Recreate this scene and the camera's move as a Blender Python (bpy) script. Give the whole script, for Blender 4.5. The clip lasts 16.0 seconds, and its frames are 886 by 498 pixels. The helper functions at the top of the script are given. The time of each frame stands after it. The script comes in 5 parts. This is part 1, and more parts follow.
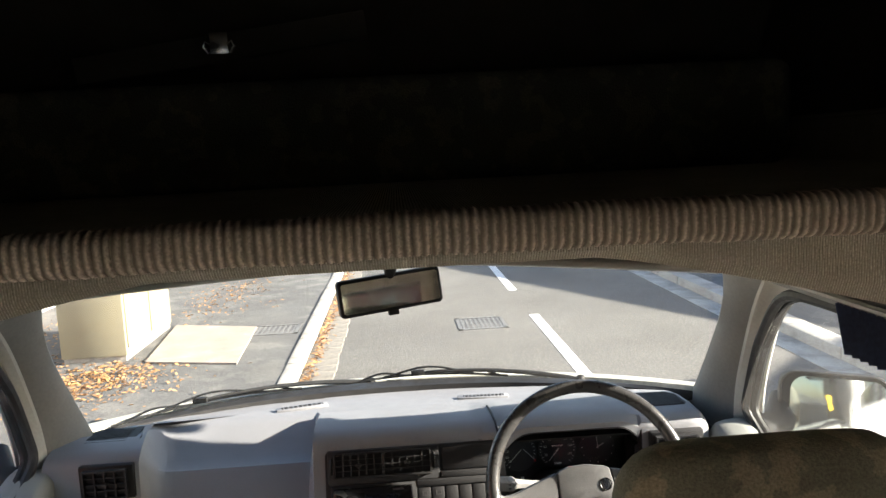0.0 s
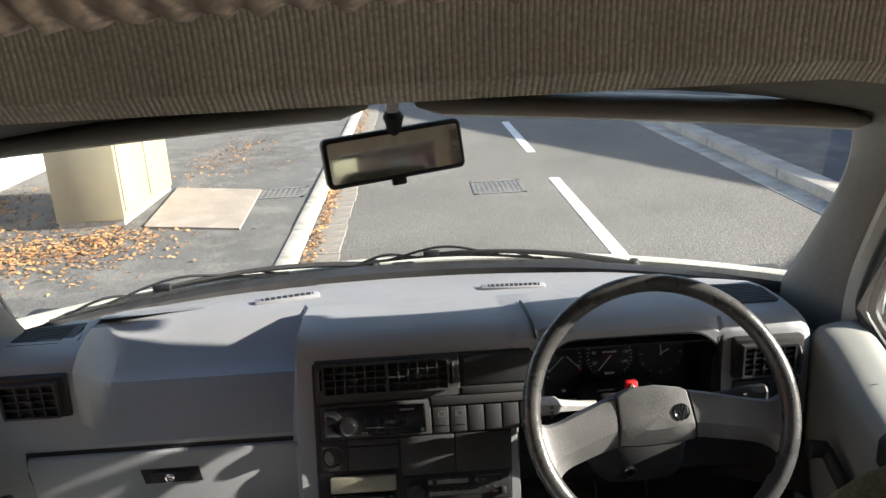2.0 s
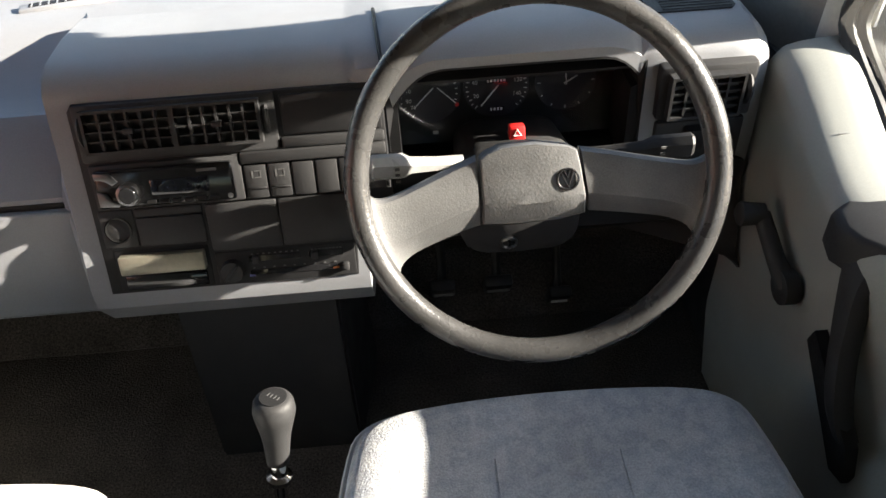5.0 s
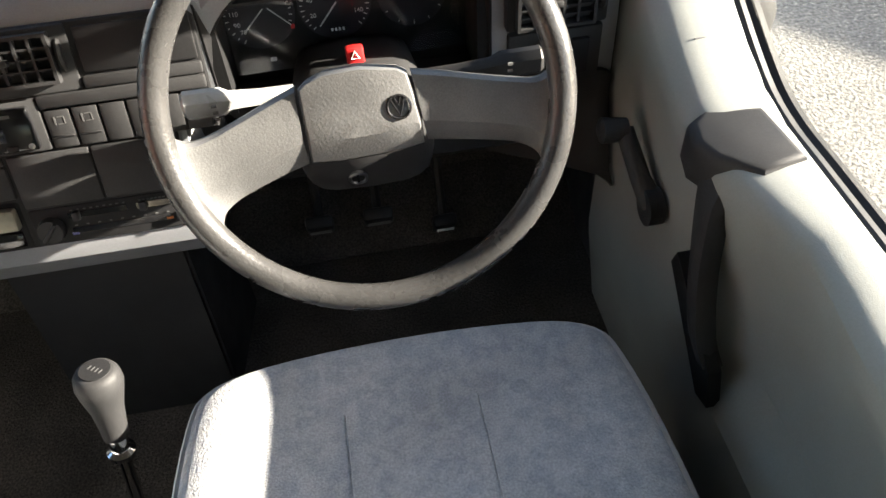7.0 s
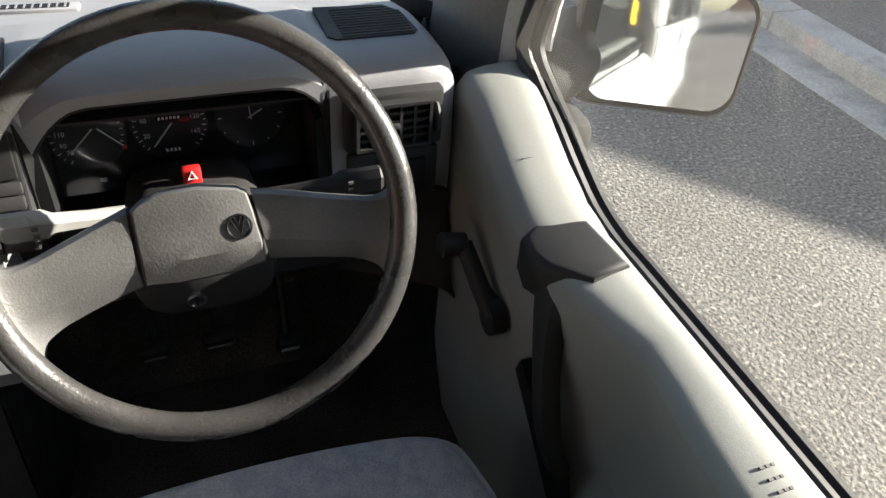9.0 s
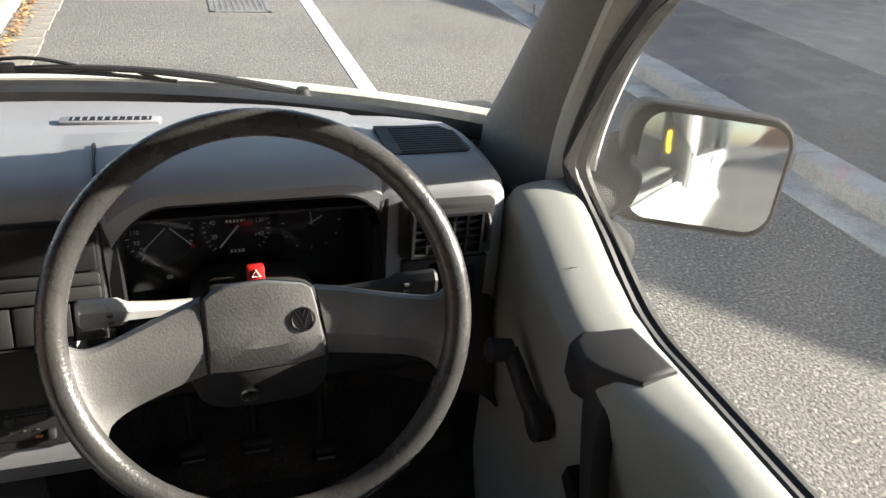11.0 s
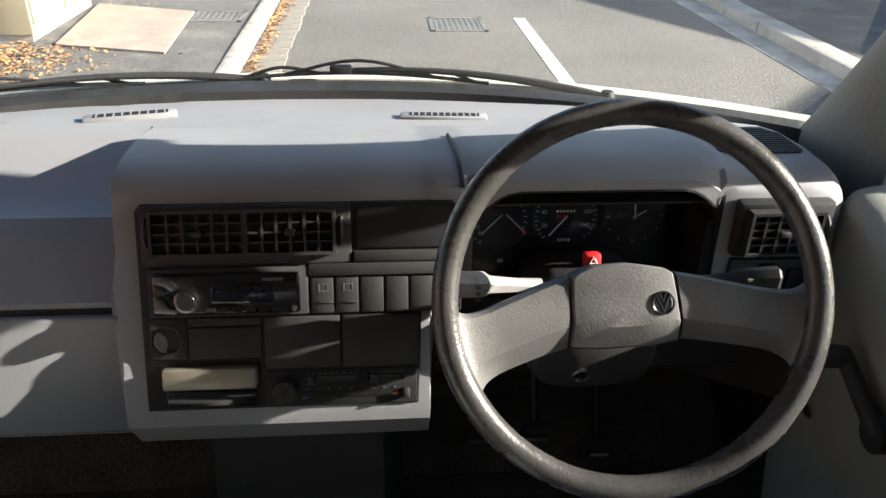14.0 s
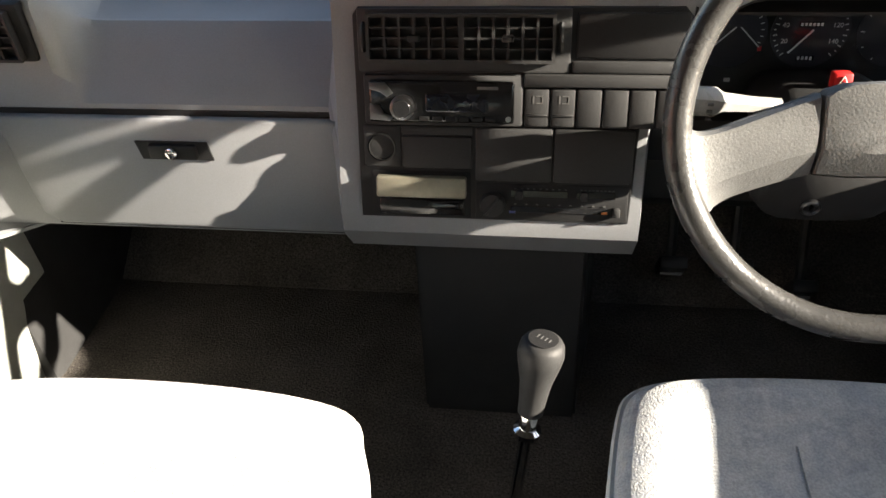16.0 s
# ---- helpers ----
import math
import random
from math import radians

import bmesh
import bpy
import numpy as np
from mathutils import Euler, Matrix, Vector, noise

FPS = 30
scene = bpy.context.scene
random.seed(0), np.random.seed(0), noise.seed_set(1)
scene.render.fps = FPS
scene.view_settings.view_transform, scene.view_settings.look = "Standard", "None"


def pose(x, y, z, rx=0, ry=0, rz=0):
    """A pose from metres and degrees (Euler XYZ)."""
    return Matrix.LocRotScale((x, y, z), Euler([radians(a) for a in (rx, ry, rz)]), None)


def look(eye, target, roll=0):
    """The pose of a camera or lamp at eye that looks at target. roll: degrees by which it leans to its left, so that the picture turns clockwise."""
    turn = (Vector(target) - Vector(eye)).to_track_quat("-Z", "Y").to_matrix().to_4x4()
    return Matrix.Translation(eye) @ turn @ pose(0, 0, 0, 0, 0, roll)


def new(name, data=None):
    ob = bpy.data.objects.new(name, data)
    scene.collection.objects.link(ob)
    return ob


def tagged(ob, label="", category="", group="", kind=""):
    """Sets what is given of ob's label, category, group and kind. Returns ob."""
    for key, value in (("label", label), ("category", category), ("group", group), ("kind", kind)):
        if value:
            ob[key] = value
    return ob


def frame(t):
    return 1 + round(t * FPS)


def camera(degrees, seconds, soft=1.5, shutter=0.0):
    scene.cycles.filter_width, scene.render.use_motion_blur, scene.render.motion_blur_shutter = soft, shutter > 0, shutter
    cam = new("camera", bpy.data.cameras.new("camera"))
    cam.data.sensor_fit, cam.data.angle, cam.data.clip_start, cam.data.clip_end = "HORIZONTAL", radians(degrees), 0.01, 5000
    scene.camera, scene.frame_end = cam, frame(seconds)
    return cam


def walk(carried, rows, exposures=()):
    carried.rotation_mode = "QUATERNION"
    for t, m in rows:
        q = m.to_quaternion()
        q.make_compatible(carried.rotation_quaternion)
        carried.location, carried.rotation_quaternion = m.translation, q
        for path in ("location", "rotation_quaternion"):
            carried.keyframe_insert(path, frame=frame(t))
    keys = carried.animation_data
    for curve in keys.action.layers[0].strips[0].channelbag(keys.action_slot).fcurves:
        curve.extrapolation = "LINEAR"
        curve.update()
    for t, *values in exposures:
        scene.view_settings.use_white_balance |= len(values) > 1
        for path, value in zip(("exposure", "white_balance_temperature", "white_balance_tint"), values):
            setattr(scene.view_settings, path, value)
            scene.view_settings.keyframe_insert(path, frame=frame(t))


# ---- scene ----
cam = camera(60.0, 16.0)
PATH = [
    (0, (-0.008, 0.03, 1.867), (0.104, 2.011, 1.614), -2.9),
    (0.5, (0.016, 0.177, 1.839), (0.116, 2.147, 1.506), -2.9),
    (1, (0.025, 0.274, 1.817), (0.113, 2.226, 1.39), -3.0),
    (1.5, (0.02, 0.356, 1.805), (0.088, 2.285, 1.28), -3.0),
    (2, (0.0, 0.496, 1.783), (0.057, 2.403, 1.181), -3.0),
    (2.5, (0.018, 0.598, 1.76), (0.07, 2.475, 1.072), -3.1),
    (3, (0.083, 0.708, 1.732), (0.129, 2.546, 0.947), -3.3),
    (3.5, (0.135, 0.777, 1.703), (0.174, 2.557, 0.792), -3.4),
    (4, (0.182, 0.825, 1.685), (0.213, 2.529, 0.64), -3.5),
    (4.5, (0.206, 0.852, 1.68), (0.249, 2.454, 0.483), -3.4),
    (4.7, (0.214, 0.862, 1.678), (0.261, 2.42, 0.424), -3.4),
    (6.8, (0.36, 0.939, 1.628), (0.5, 2.282, 0.153), -4.2),
    (7, (0.36, 0.94, 1.627), (0.533, 2.274, 0.148), -3.7),
    (7.5, (0.36, 0.938, 1.629), (0.632, 2.272, 0.165), -3.0),
    (8, (0.36, 0.938, 1.629), (0.747, 2.321, 0.236), -2.3),
    (8.5, (0.359, 0.936, 1.631), (0.806, 2.359, 0.299), -2.1),
    (9, (0.36, 0.94, 1.628), (0.969, 2.37, 0.37), 4.8),
    (9.2, (0.358, 0.936, 1.631), (0.999, 2.383, 0.409), 6.5),
    (11.3, (0.289, 0.904, 1.618), (0.871, 2.556, 0.653), 4.7),
    (11.5, (0.273, 0.905, 1.617), (0.838, 2.567, 0.659), 4.5),
    (12, (0.242, 0.901, 1.619), (0.742, 2.59, 0.673), 3.5),
    (12.5, (0.204, 0.897, 1.619), (0.629, 2.611, 0.681), 2.5),
    (13, (0.169, 0.897, 1.611), (0.509, 2.632, 0.678), 1.9),
    (13.5, (0.134, 0.892, 1.606), (0.382, 2.642, 0.671), 1.5),
    (14, (0.097, 0.888, 1.596), (0.25, 2.636, 0.636), 1.2),
    (14.5, (0.076, 0.887, 1.579), (0.111, 2.611, 0.566), 0.8),
    (15, (0.059, 0.888, 1.561), (-0.024, 2.559, 0.466), -0.3),
    (15.5, (0.052, 0.896, 1.556), (-0.156, 2.477, 0.349), -3.2),
    (16, (0.031, 0.894, 1.561), (-0.226, 2.39, 0.258), -4.1),
]
EXPOSURES = [(0, 2.5, 6600, 11), (1, 2.2, 6550, 11), (2.5, 2.1, 6350, 11), (3.5, 2.25, 6250, 11), (4.5, 2.6, 6500, 11), (7, 3.2, 6750, 11), (8, 2.85, 6700, 11),
             (9, 2.25, 6550, 11), (12, 2.2, 6600, 11), (14, 2.25, 6550, 11), (15, 2.75, 6700, 11), (15.5, 3.1, 6850, 11), (16, 2.9, 6900, 11)]
walk(cam, [(t, look(eye, target, roll)) for t, eye, target, roll in PATH], EXPOSURES)

# ---- light ----
TO_SUN = Vector((1.0, -0.115, 0.385)).normalized()
world = bpy.data.worlds.new("sky")
scene.world = world
world.use_nodes = True
wn = world.node_tree.nodes
sky = wn.new("ShaderNodeTexSky")
sky.sky_type = "NISHITA"
sky.sun_disc = False
sky.sun_elevation = math.asin(TO_SUN.z)
sky.sun_rotation = math.atan2(TO_SUN.x, TO_SUN.y)
world.node_tree.links.new(sky.outputs[0], wn["Background"].inputs[0])
wn["Background"].inputs[1].default_value = 0.066
sun_data = bpy.data.lights.new("sun", "SUN")
sun_data.energy, sun_data.angle, sun_data.color = 5.0, radians(0.55), (1.0, 0.93, 0.81)
sun = new("sun", sun_data)
sun.matrix_world = look(TO_SUN * 40, (0, 0, 0))


# ---- materials ----
def material(name, color, rough=0.6, metal=0.0, spread=0.12, scale=6.0, bump=0.0, bump_scale=300.0, fine=0.06,
             fine_scale=140.0, second=None, second_scale=9.0, second_at=(0.5, 0.6), coords="Object", bump_dist=0.001, spec=0.5):
    """A surface with slow stains, fine grain, optional patches of a second colour and fine relief."""
    m = bpy.data.materials.new(name)
    m.use_nodes = True
    nt = m.node_tree
    n, l = nt.nodes, nt.links
    b = n["Principled BSDF"]
    tc = n.new("ShaderNodeTexCoord")

    def cloud(sc, detail):
        t = n.new("ShaderNodeTexNoise")
        t.inputs["Scale"].default_value, t.inputs["Detail"].default_value = sc, detail
        l.new(tc.outputs[coords], t.inputs["Vector"])
        return t.outputs["Fac"]

    def ramp(fac, lo, hi, low=0.3, high=0.7):
        r = n.new("ShaderNodeMapRange")
        r.inputs["From Min"].default_value, r.inputs["From Max"].default_value = low, high
        r.inputs["To Min"].default_value, r.inputs["To Max"].default_value = lo, hi
        l.new(fac, r.inputs["Value"])
        return r.outputs["Result"]

    def mix(kind, fac, a, c):
        x = n.new("ShaderNodeMix")
        x.data_type, x.blend_type = "RGBA", kind
        for sock, v in ((x.inputs["Factor"], fac), (x.inputs[6], a), (x.inputs[7], c)):
            if hasattr(v, "links"):
                l.new(v, sock)
            else:
                sock.default_value = v
        return x.outputs[2]

    col = (*color, 1.0)
    if second:
        col = mix("MIX", ramp(cloud(second_scale, 5.0), 0.0, 1.0, *second_at), col, (*second, 1.0))
    slow = ramp(cloud(scale, 4.0), 1 - spread, 1 + spread)
    quick = ramp(cloud(fine_scale, 2.0), 1 - fine, 1 + fine)
    mul = n.new("ShaderNodeMath")
    mul.operation = "MULTIPLY"
    l.new(slow, mul.inputs[0]), l.new(quick, mul.inputs[1])
    val = n.new("ShaderNodeVectorMath")
    val.operation = "SCALE"
    if hasattr(col, "links"):
        l.new(col, val.inputs[0])
    else:
        val.inputs[0].default_value = color
    l.new(mul.outputs[0], val.inputs["Scale"])
    l.new(val.outputs[0], b.inputs["Base Color"])
    l.new(ramp(cloud(scale * 2.3, 3.0), max(0.03, rough - 0.08), min(1.0, rough + 0.08)), b.inputs["Roughness"])
    b.inputs["Metallic"].default_value = metal
    b.inputs["Specular IOR Level"].default_value = spec
    if bump:
        bp = n.new("ShaderNodeBump")
        bp.inputs["Strength"].default_value, bp.inputs["Distance"].default_value = bump, bump_dist
        l.new(cloud(bump_scale, 3.0), bp.inputs["Height"])
        l.new(bp.outputs[0], b.inputs["Normal"])
    return m


def ribbed(name, color, dark, per_metre, depth=0.5, axis=0, wander=0.25, rough=0.95):
    """Corded cloth: fuzzy ribs across one axis, with shade coloured into the grooves."""
    m = material(name, color, rough, spread=0.2, scale=14, fine=0.3, fine_scale=420, bump=0.0)
    nt = m.node_tree
    n, l = nt.nodes, nt.links
    b = n["Principled BSDF"]
    tc = n.new("ShaderNodeTexCoord")
    w = n.new("ShaderNodeTexWave")
    w.wave_type, w.bands_direction = "BANDS", "XYZ"[axis]
    w.inputs["Scale"].default_value = per_metre / 3.18
    w.inputs["Distortion"].default_value, w.inputs["Detail"].default_value = wander, 3.0
    w.inputs["Detail Scale"].default_value = 3.0
    l.new(tc.outputs["Object"], w.inputs["Vector"])
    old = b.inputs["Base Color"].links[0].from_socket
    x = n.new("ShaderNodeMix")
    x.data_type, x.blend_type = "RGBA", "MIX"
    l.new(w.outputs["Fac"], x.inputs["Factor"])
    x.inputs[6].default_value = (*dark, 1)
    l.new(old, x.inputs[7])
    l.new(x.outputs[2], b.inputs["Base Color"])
    bp = n.new("ShaderNodeBump")
    bp.inputs["Strength"].default_value, bp.inputs["Distance"].default_value = depth, 0.003
    l.new(w.outputs["Fac"], bp.inputs["Height"])
    l.new(bp.outputs[0], b.inputs["Normal"])
    return m


def glass_material(name, tint=(1, 1, 1), gloss=0.04, dust=0.0):
    m = bpy.data.materials.new(name)
    m.use_nodes = True
    n, l = m.node_tree.nodes, m.node_tree.links
    n.remove(n["Principled BSDF"])
    out = n["Material Output"]
    t, g, mx = n.new("ShaderNodeBsdfTransparent"), n.new("ShaderNodeBsdfGlossy"), n.new("ShaderNodeMixShader")
    t.inputs[0].default_value = (*tint, 1)
    g.inputs["Roughness"].default_value = 0.02
    mx.inputs[0].default_value = gloss
    l.new(t.outputs[0], mx.inputs[1]), l.new(g.outputs[0], mx.inputs[2]), l.new(mx.outputs[0], out.inputs[0])
    if dust:
        d, my, no, mr = n.new("ShaderNodeBsdfTranslucent"), n.new("ShaderNodeMixShader"), n.new("ShaderNodeTexNoise"), n.new("ShaderNodeMapRange")
        d.inputs[0].default_value = (0.85, 0.83, 0.78, 1)
        tc = n.new("ShaderNodeTexCoord")
        l.new(tc.outputs["Object"], no.inputs["Vector"])
        no.inputs["Scale"].default_value, no.inputs["Detail"].default_value = 3.5, 6.0
        l.new(no.outputs[0], mr.inputs[0])
        mr.inputs[1].default_value, mr.inputs[2].default_value, mr.inputs[3].default_value, mr.inputs[4].default_value = 0.3, 0.7, dust * 0.4, dust * 1.6
        l.new(mr.outputs[0], my.inputs[0]), l.new(mx.outputs[0], my.inputs[1]), l.new(d.outputs[0], my.inputs[2]), l.new(my.outputs[0], out.inputs[0])
    return m


M_DASH = material("grey_dash_plastic", (0.205, 0.211, 0.223), 0.55, spread=0.06, scale=5, bump=0.25, bump_scale=900, fine=0.05, fine_scale=500)
M_DOOR = material("pale_grey_door_plastic", (0.240, 0.248, 0.230), 0.65, spread=0.07, scale=4, bump=0.25, bump_scale=800, fine=0.04, fine_scale=420)
M_PILLAR = material("warm_grey_trim_plastic", (0.195, 0.192, 0.178), 0.6, spread=0.07, scale=5, bump=0.2, bump_scale=800)
M_CREAM = material("cream_painted_metal", (0.42, 0.41, 0.36), 0.4, spread=0.08, scale=7)
M_BLACK = material("black_moulded_plastic", (0.012, 0.012, 0.0125), 0.55, spec=0.22, spread=0.2, scale=8, bump=0.3, bump_scale=1100, fine=0.15, fine_scale=500)
M_CHAR = material("charcoal_moulded_plastic", (0.026, 0.026, 0.0265), 0.55, spec=0.25, spread=0.15, scale=9, bump=0.3, bump_scale=1000, fine=0.12, fine_scale=500)
M_WHEEL = material("worn_black_grained_plastic", (0.092, 0.092, 0.091), 0.5, spread=0.25, scale=14, bump=0.4, bump_scale=380, bump_dist=0.001, fine=0.15, fine_scale=600)
M_RIM = material("polished_black_rim", (0.040, 0.0395, 0.039), 0.29, spread=0.25, scale=14, bump=0.5, bump_scale=260, fine=0.15, fine_scale=600)
M_GLOSS = material("black_gloss_plastic", (0.012, 0.012, 0.013), 0.12, spread=0.1)
M_RUBBER = material("black_rubber", (0.018, 0.018, 0.018), 0.55, spread=0.15, scale=20)
M_CHROME = material("polished_chrome", (0.75, 0.75, 0.76), 0.14, 1.0, spread=0.05)
M_SILVER = material("scuffed_silver_metal", (0.5, 0.5, 0.5), 0.35, 1.0, spread=0.1)
M_WHITE = material("white_vehicle_paint", (0.78, 0.78, 0.75), 0.25, spread=0.03, scale=3)
M_CARPET = material("dark_loop_carpet", (0.078, 0.070, 0.063), 0.97, spec=0.1, spread=0.25, scale=10, bump=1.0, bump_scale=260, fine=0.45, fine_scale=240, bump_dist=0.004)
M_HEAD = ribbed("grey_corded_headlining", (0.50, 0.465, 0.40), (0.35, 0.32, 0.27), 330, 0.6)
# this pale colour carries the sunlight lying along the indicator stalk
M_STALK = material("sunlit_grey_stalk_plastic", (0.26, 0.26, 0.255), 0.3, spread=0.1, scale=12, bump=0.2, bump_scale=900)
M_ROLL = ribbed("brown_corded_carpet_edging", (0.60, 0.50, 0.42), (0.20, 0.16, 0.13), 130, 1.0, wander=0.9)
M_MARK = material("white_print", (0.7, 0.7, 0.68), 0.6, spread=0.05)
M_DIM = material("faded_grey_print", (0.075, 0.075, 0.074), 0.6, spread=0.05)
M_DARKCHROME = material("dark_chrome_trim", (0.16, 0.16, 0.165), 0.3, 1.0, spread=0.1)
M_RED = material("red_button_plastic", (0.55, 0.02, 0.02), 0.35, spread=0.08)
M_MIRROR = material("mirror_glass", (0.62, 0.64, 0.66), 0.015, 1.0, spread=0.0, fine=0.0)
M_GLASS = glass_material("dusty_window_glass", (0.95, 0.97, 0.96), 0.05, 0.014)
M_ASPHALT = material("worn_asphalt", (0.118, 0.112, 0.101), 0.9, spread=0.16, scale=0.7, bump=1.0, bump_scale=75, fine=0.6, fine_scale=70,
                     second=(0.235, 0.218, 0.19), second_scale=48, second_at=(0.55, 0.68), bump_dist=0.01)
M_PAVE = material("patched_footpath_asphalt", (0.10, 0.098, 0.094), 0.92, spread=0.18, scale=1.1, bump=0.8, bump_scale=90, fine=0.4, fine_scale=80,
                  second=(0.14, 0.135, 0.125), second_scale=3.0, bump_dist=0.008)
M_KERB = material("pale_concrete_kerb", (0.40, 0.375, 0.33), 0.85, spread=0.2, scale=3, bump=0.6, bump_scale=80, fine=0.2, fine_scale=90, second=(0.26, 0.24, 0.21), second_scale=5, second_at=(0.52, 0.7), bump_dist=0.005)
M_LINE = material("worn_white_road_paint", (0.72, 0.72, 0.70), 0.7, spread=0.1, scale=5, fine=0.25, fine_scale=60, second=(0.4, 0.4, 0.39), second_scale=22, second_at=(0.6, 0.72))
M_BEIGE = material("beige_painted_steel", (0.29, 0.262, 0.18), 0.5, spread=0.08, scale=2.2, second=(0.25, 0.23, 0.165), second_scale=2.5, second_at=(0.5, 0.75))
M_SLAB = material("pink_cream_concrete", (0.29, 0.25, 0.21), 0.9, spread=0.15, scale=3, fine=0.2, fine_scale=70, bump=0.4, bump_scale=80, second=(0.37, 0.325, 0.27), second_scale=6, second_at=(0.58, 0.75))
M_BOARD = material("white_painted_board", (0.44, 0.44, 0.43), 0.6, spread=0.06, scale=3)
M_BRICK = material("red_brown_brick", (0.26, 0.11, 0.075), 0.85, spread=0.25, scale=4, fine=0.2)
M_ROOF = material("dull_red_roof_tile", (0.24, 0.09, 0.06), 0.8, spread=0.25, scale=3)
M_SETT = material("sandy_stone_sett", (0.22, 0.20, 0.17), 0.9, spread=0.25, scale=4, fine=0.2, fine_scale=60, bump=0.5, bump_scale=60, second=(0.15, 0.14, 0.125), second_scale=4)
M_VISOR = material("pale_grey_vinyl", (0.42, 0.41, 0.37), 0.6, spread=0.05, bump=0.2, bump_scale=700)
M_IRON = material("worn_cast_iron", (0.17, 0.165, 0.158), 0.6, 0.3, spread=0.25, scale=12, bump=0.5, bump_scale=60)
M_LEAF = material("dry_orange_leaf", (0.46, 0.25, 0.10), 0.8, spread=0.4, scale=5, second=(0.30, 0.15, 0.06), second_scale=6)
M_BLUE = material("dark_blue_curtain_cloth", (0.035, 0.05, 0.10), 0.9, spread=0.2, scale=12, fine=0.2)
M_STRIPE_B = material("blue_body_stripe", (0.05, 0.06, 0.22), 0.35, spread=0.05)
M_STRIPE_Y = material("yellow_body_stripe", (0.6, 0.42, 0.05), 0.35, spread=0.05)
M_TINT = glass_material("tinted_window_glass", (0.80, 0.82, 0.81), 0.06)
M_LINER = material("grey_blue_lining_cloth", (0.30, 0.33, 0.37), 0.95, spread=0.2, scale=3, fine=0.2)
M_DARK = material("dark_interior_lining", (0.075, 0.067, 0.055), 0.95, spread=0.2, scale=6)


# ---- building blocks ----
CX = -0.035  # middle of the van


def finish(bm, angle=38):
    bmesh.ops.remove_doubles(bm, verts=bm.verts, dist=1e-5)
    bmesh.ops.recalc_face_normals(bm, faces=bm.faces)
    for f in bm.faces:
        f.smooth = True
    for e in bm.edges:
        if len(e.link_faces) == 2 and e.calc_face_angle(0) > radians(angle):
            e.smooth = False
    return bm


def part(name, bm, mat, parent=None, label="", angle=38, mats=()):
    finish(bm, angle)
    me = bpy.data.meshes.new(name)
    bm.to_mesh(me)
    bm.free()
    me.materials.append(mat)
    for extra in mats:
        me.materials.append(extra)
    ob = new(name, me)
    if parent:
        ob.parent = parent
    return tagged(ob, label)


def thing(name, label, category, at=(0, 0, 0), group="", kind=""):
    e = new(name)
    e.empty_display_size = 0.05
    e.location = at
    return tagged(e, label, category, group, kind)


def box(x0, x1, y0, y1, z0, z1, bevel=0.0, seg=2, m=None, bm=None):
    bm = bm or bmesh.new()
    made = bmesh.ops.create_cube(bm, size=1)["verts"]
    for v in made:
        v.co = Vector(((x0 + x1) / 2 + v.co.x * (x1 - x0), (y0 + y1) / 2 + v.co.y * (y1 - y0), (z0 + z1) / 2 + v.co.z * (z1 - z0)))
    if bevel:
        edges = list({e for v in made for e in v.link_edges})
        made = bmesh.ops.bevel(bm, geom=edges, offset=bevel, segments=seg, profile=0.5, affect="EDGES")["verts"]
        made = list({v for v in made})
    if m:
        allv = set(made)
        for v in list(allv):
            for f in v.link_faces:
                allv.update(f.verts)
        bmesh.ops.transform(bm, matrix=m, verts=list(allv))
    return bm


def prism(points, depth, m=None, bevel=0.0, seg=2, bm=None):
    """An outline in x, z pulled back along y by depth."""
    bm = bm or bmesh.new()
    a = [bm.verts.new((x, 0, z)) for x, z in points]
    f = bm.faces.new(a)
    out = bmesh.ops.extrude_face_region(bm, geom=[f])
    vs = [g for g in out["geom"] if isinstance(g, bmesh.types.BMVert)]
    bmesh.ops.translate(bm, vec=(0, depth, 0), verts=vs)
    if bevel:
        front = [e for e in bm.edges if all(v in a for v in e.verts)]
        bmesh.ops.bevel(bm, geom=front, offset=bevel, segments=seg, profile=0.5, affect="EDGES")
    if m:
        bmesh.ops.transform(bm, matrix=m, verts=bm.verts)
    return bm


def tube(path, radius, sides=12, closed=False, bm=None, caps=True, squash=1.0):
    """A round bar along a path; radius may be one number or one for each point."""
    bm = bm or bmesh.new()
    pts = [Vector(p) for p in path]
    n = len(pts)
    rings, ref = [], None
    for i, p in enumerate(pts):
        a = pts[(i - 1) % n] if closed or i > 0 else p
        c = pts[(i + 1) % n] if closed or i < n - 1 else p
        d = (c - a).normalized()
        if ref is None:
            ref = d.orthogonal().normalized()
        ref = (ref - d * ref.dot(d)).normalized()
        side = d.cross(ref)
        r = radius if isinstance(radius, (int, float)) else radius[i]
        rings.append([bm.verts.new(p + (ref * math.cos(k / sides * math.tau) + side * math.sin(k / sides * math.tau) * squash) * r) for k in range(sides)])
    for i in range(n if closed else n - 1):
        u, v = rings[i], rings[(i + 1) % n]
        for k in range(sides):
            bm.faces.new((u[k], u[(k + 1) % sides], v[(k + 1) % sides], v[k]))
    if caps and not closed:
        bm.faces.new(rings[0][::-1]), bm.faces.new(rings[-1])
    return bm


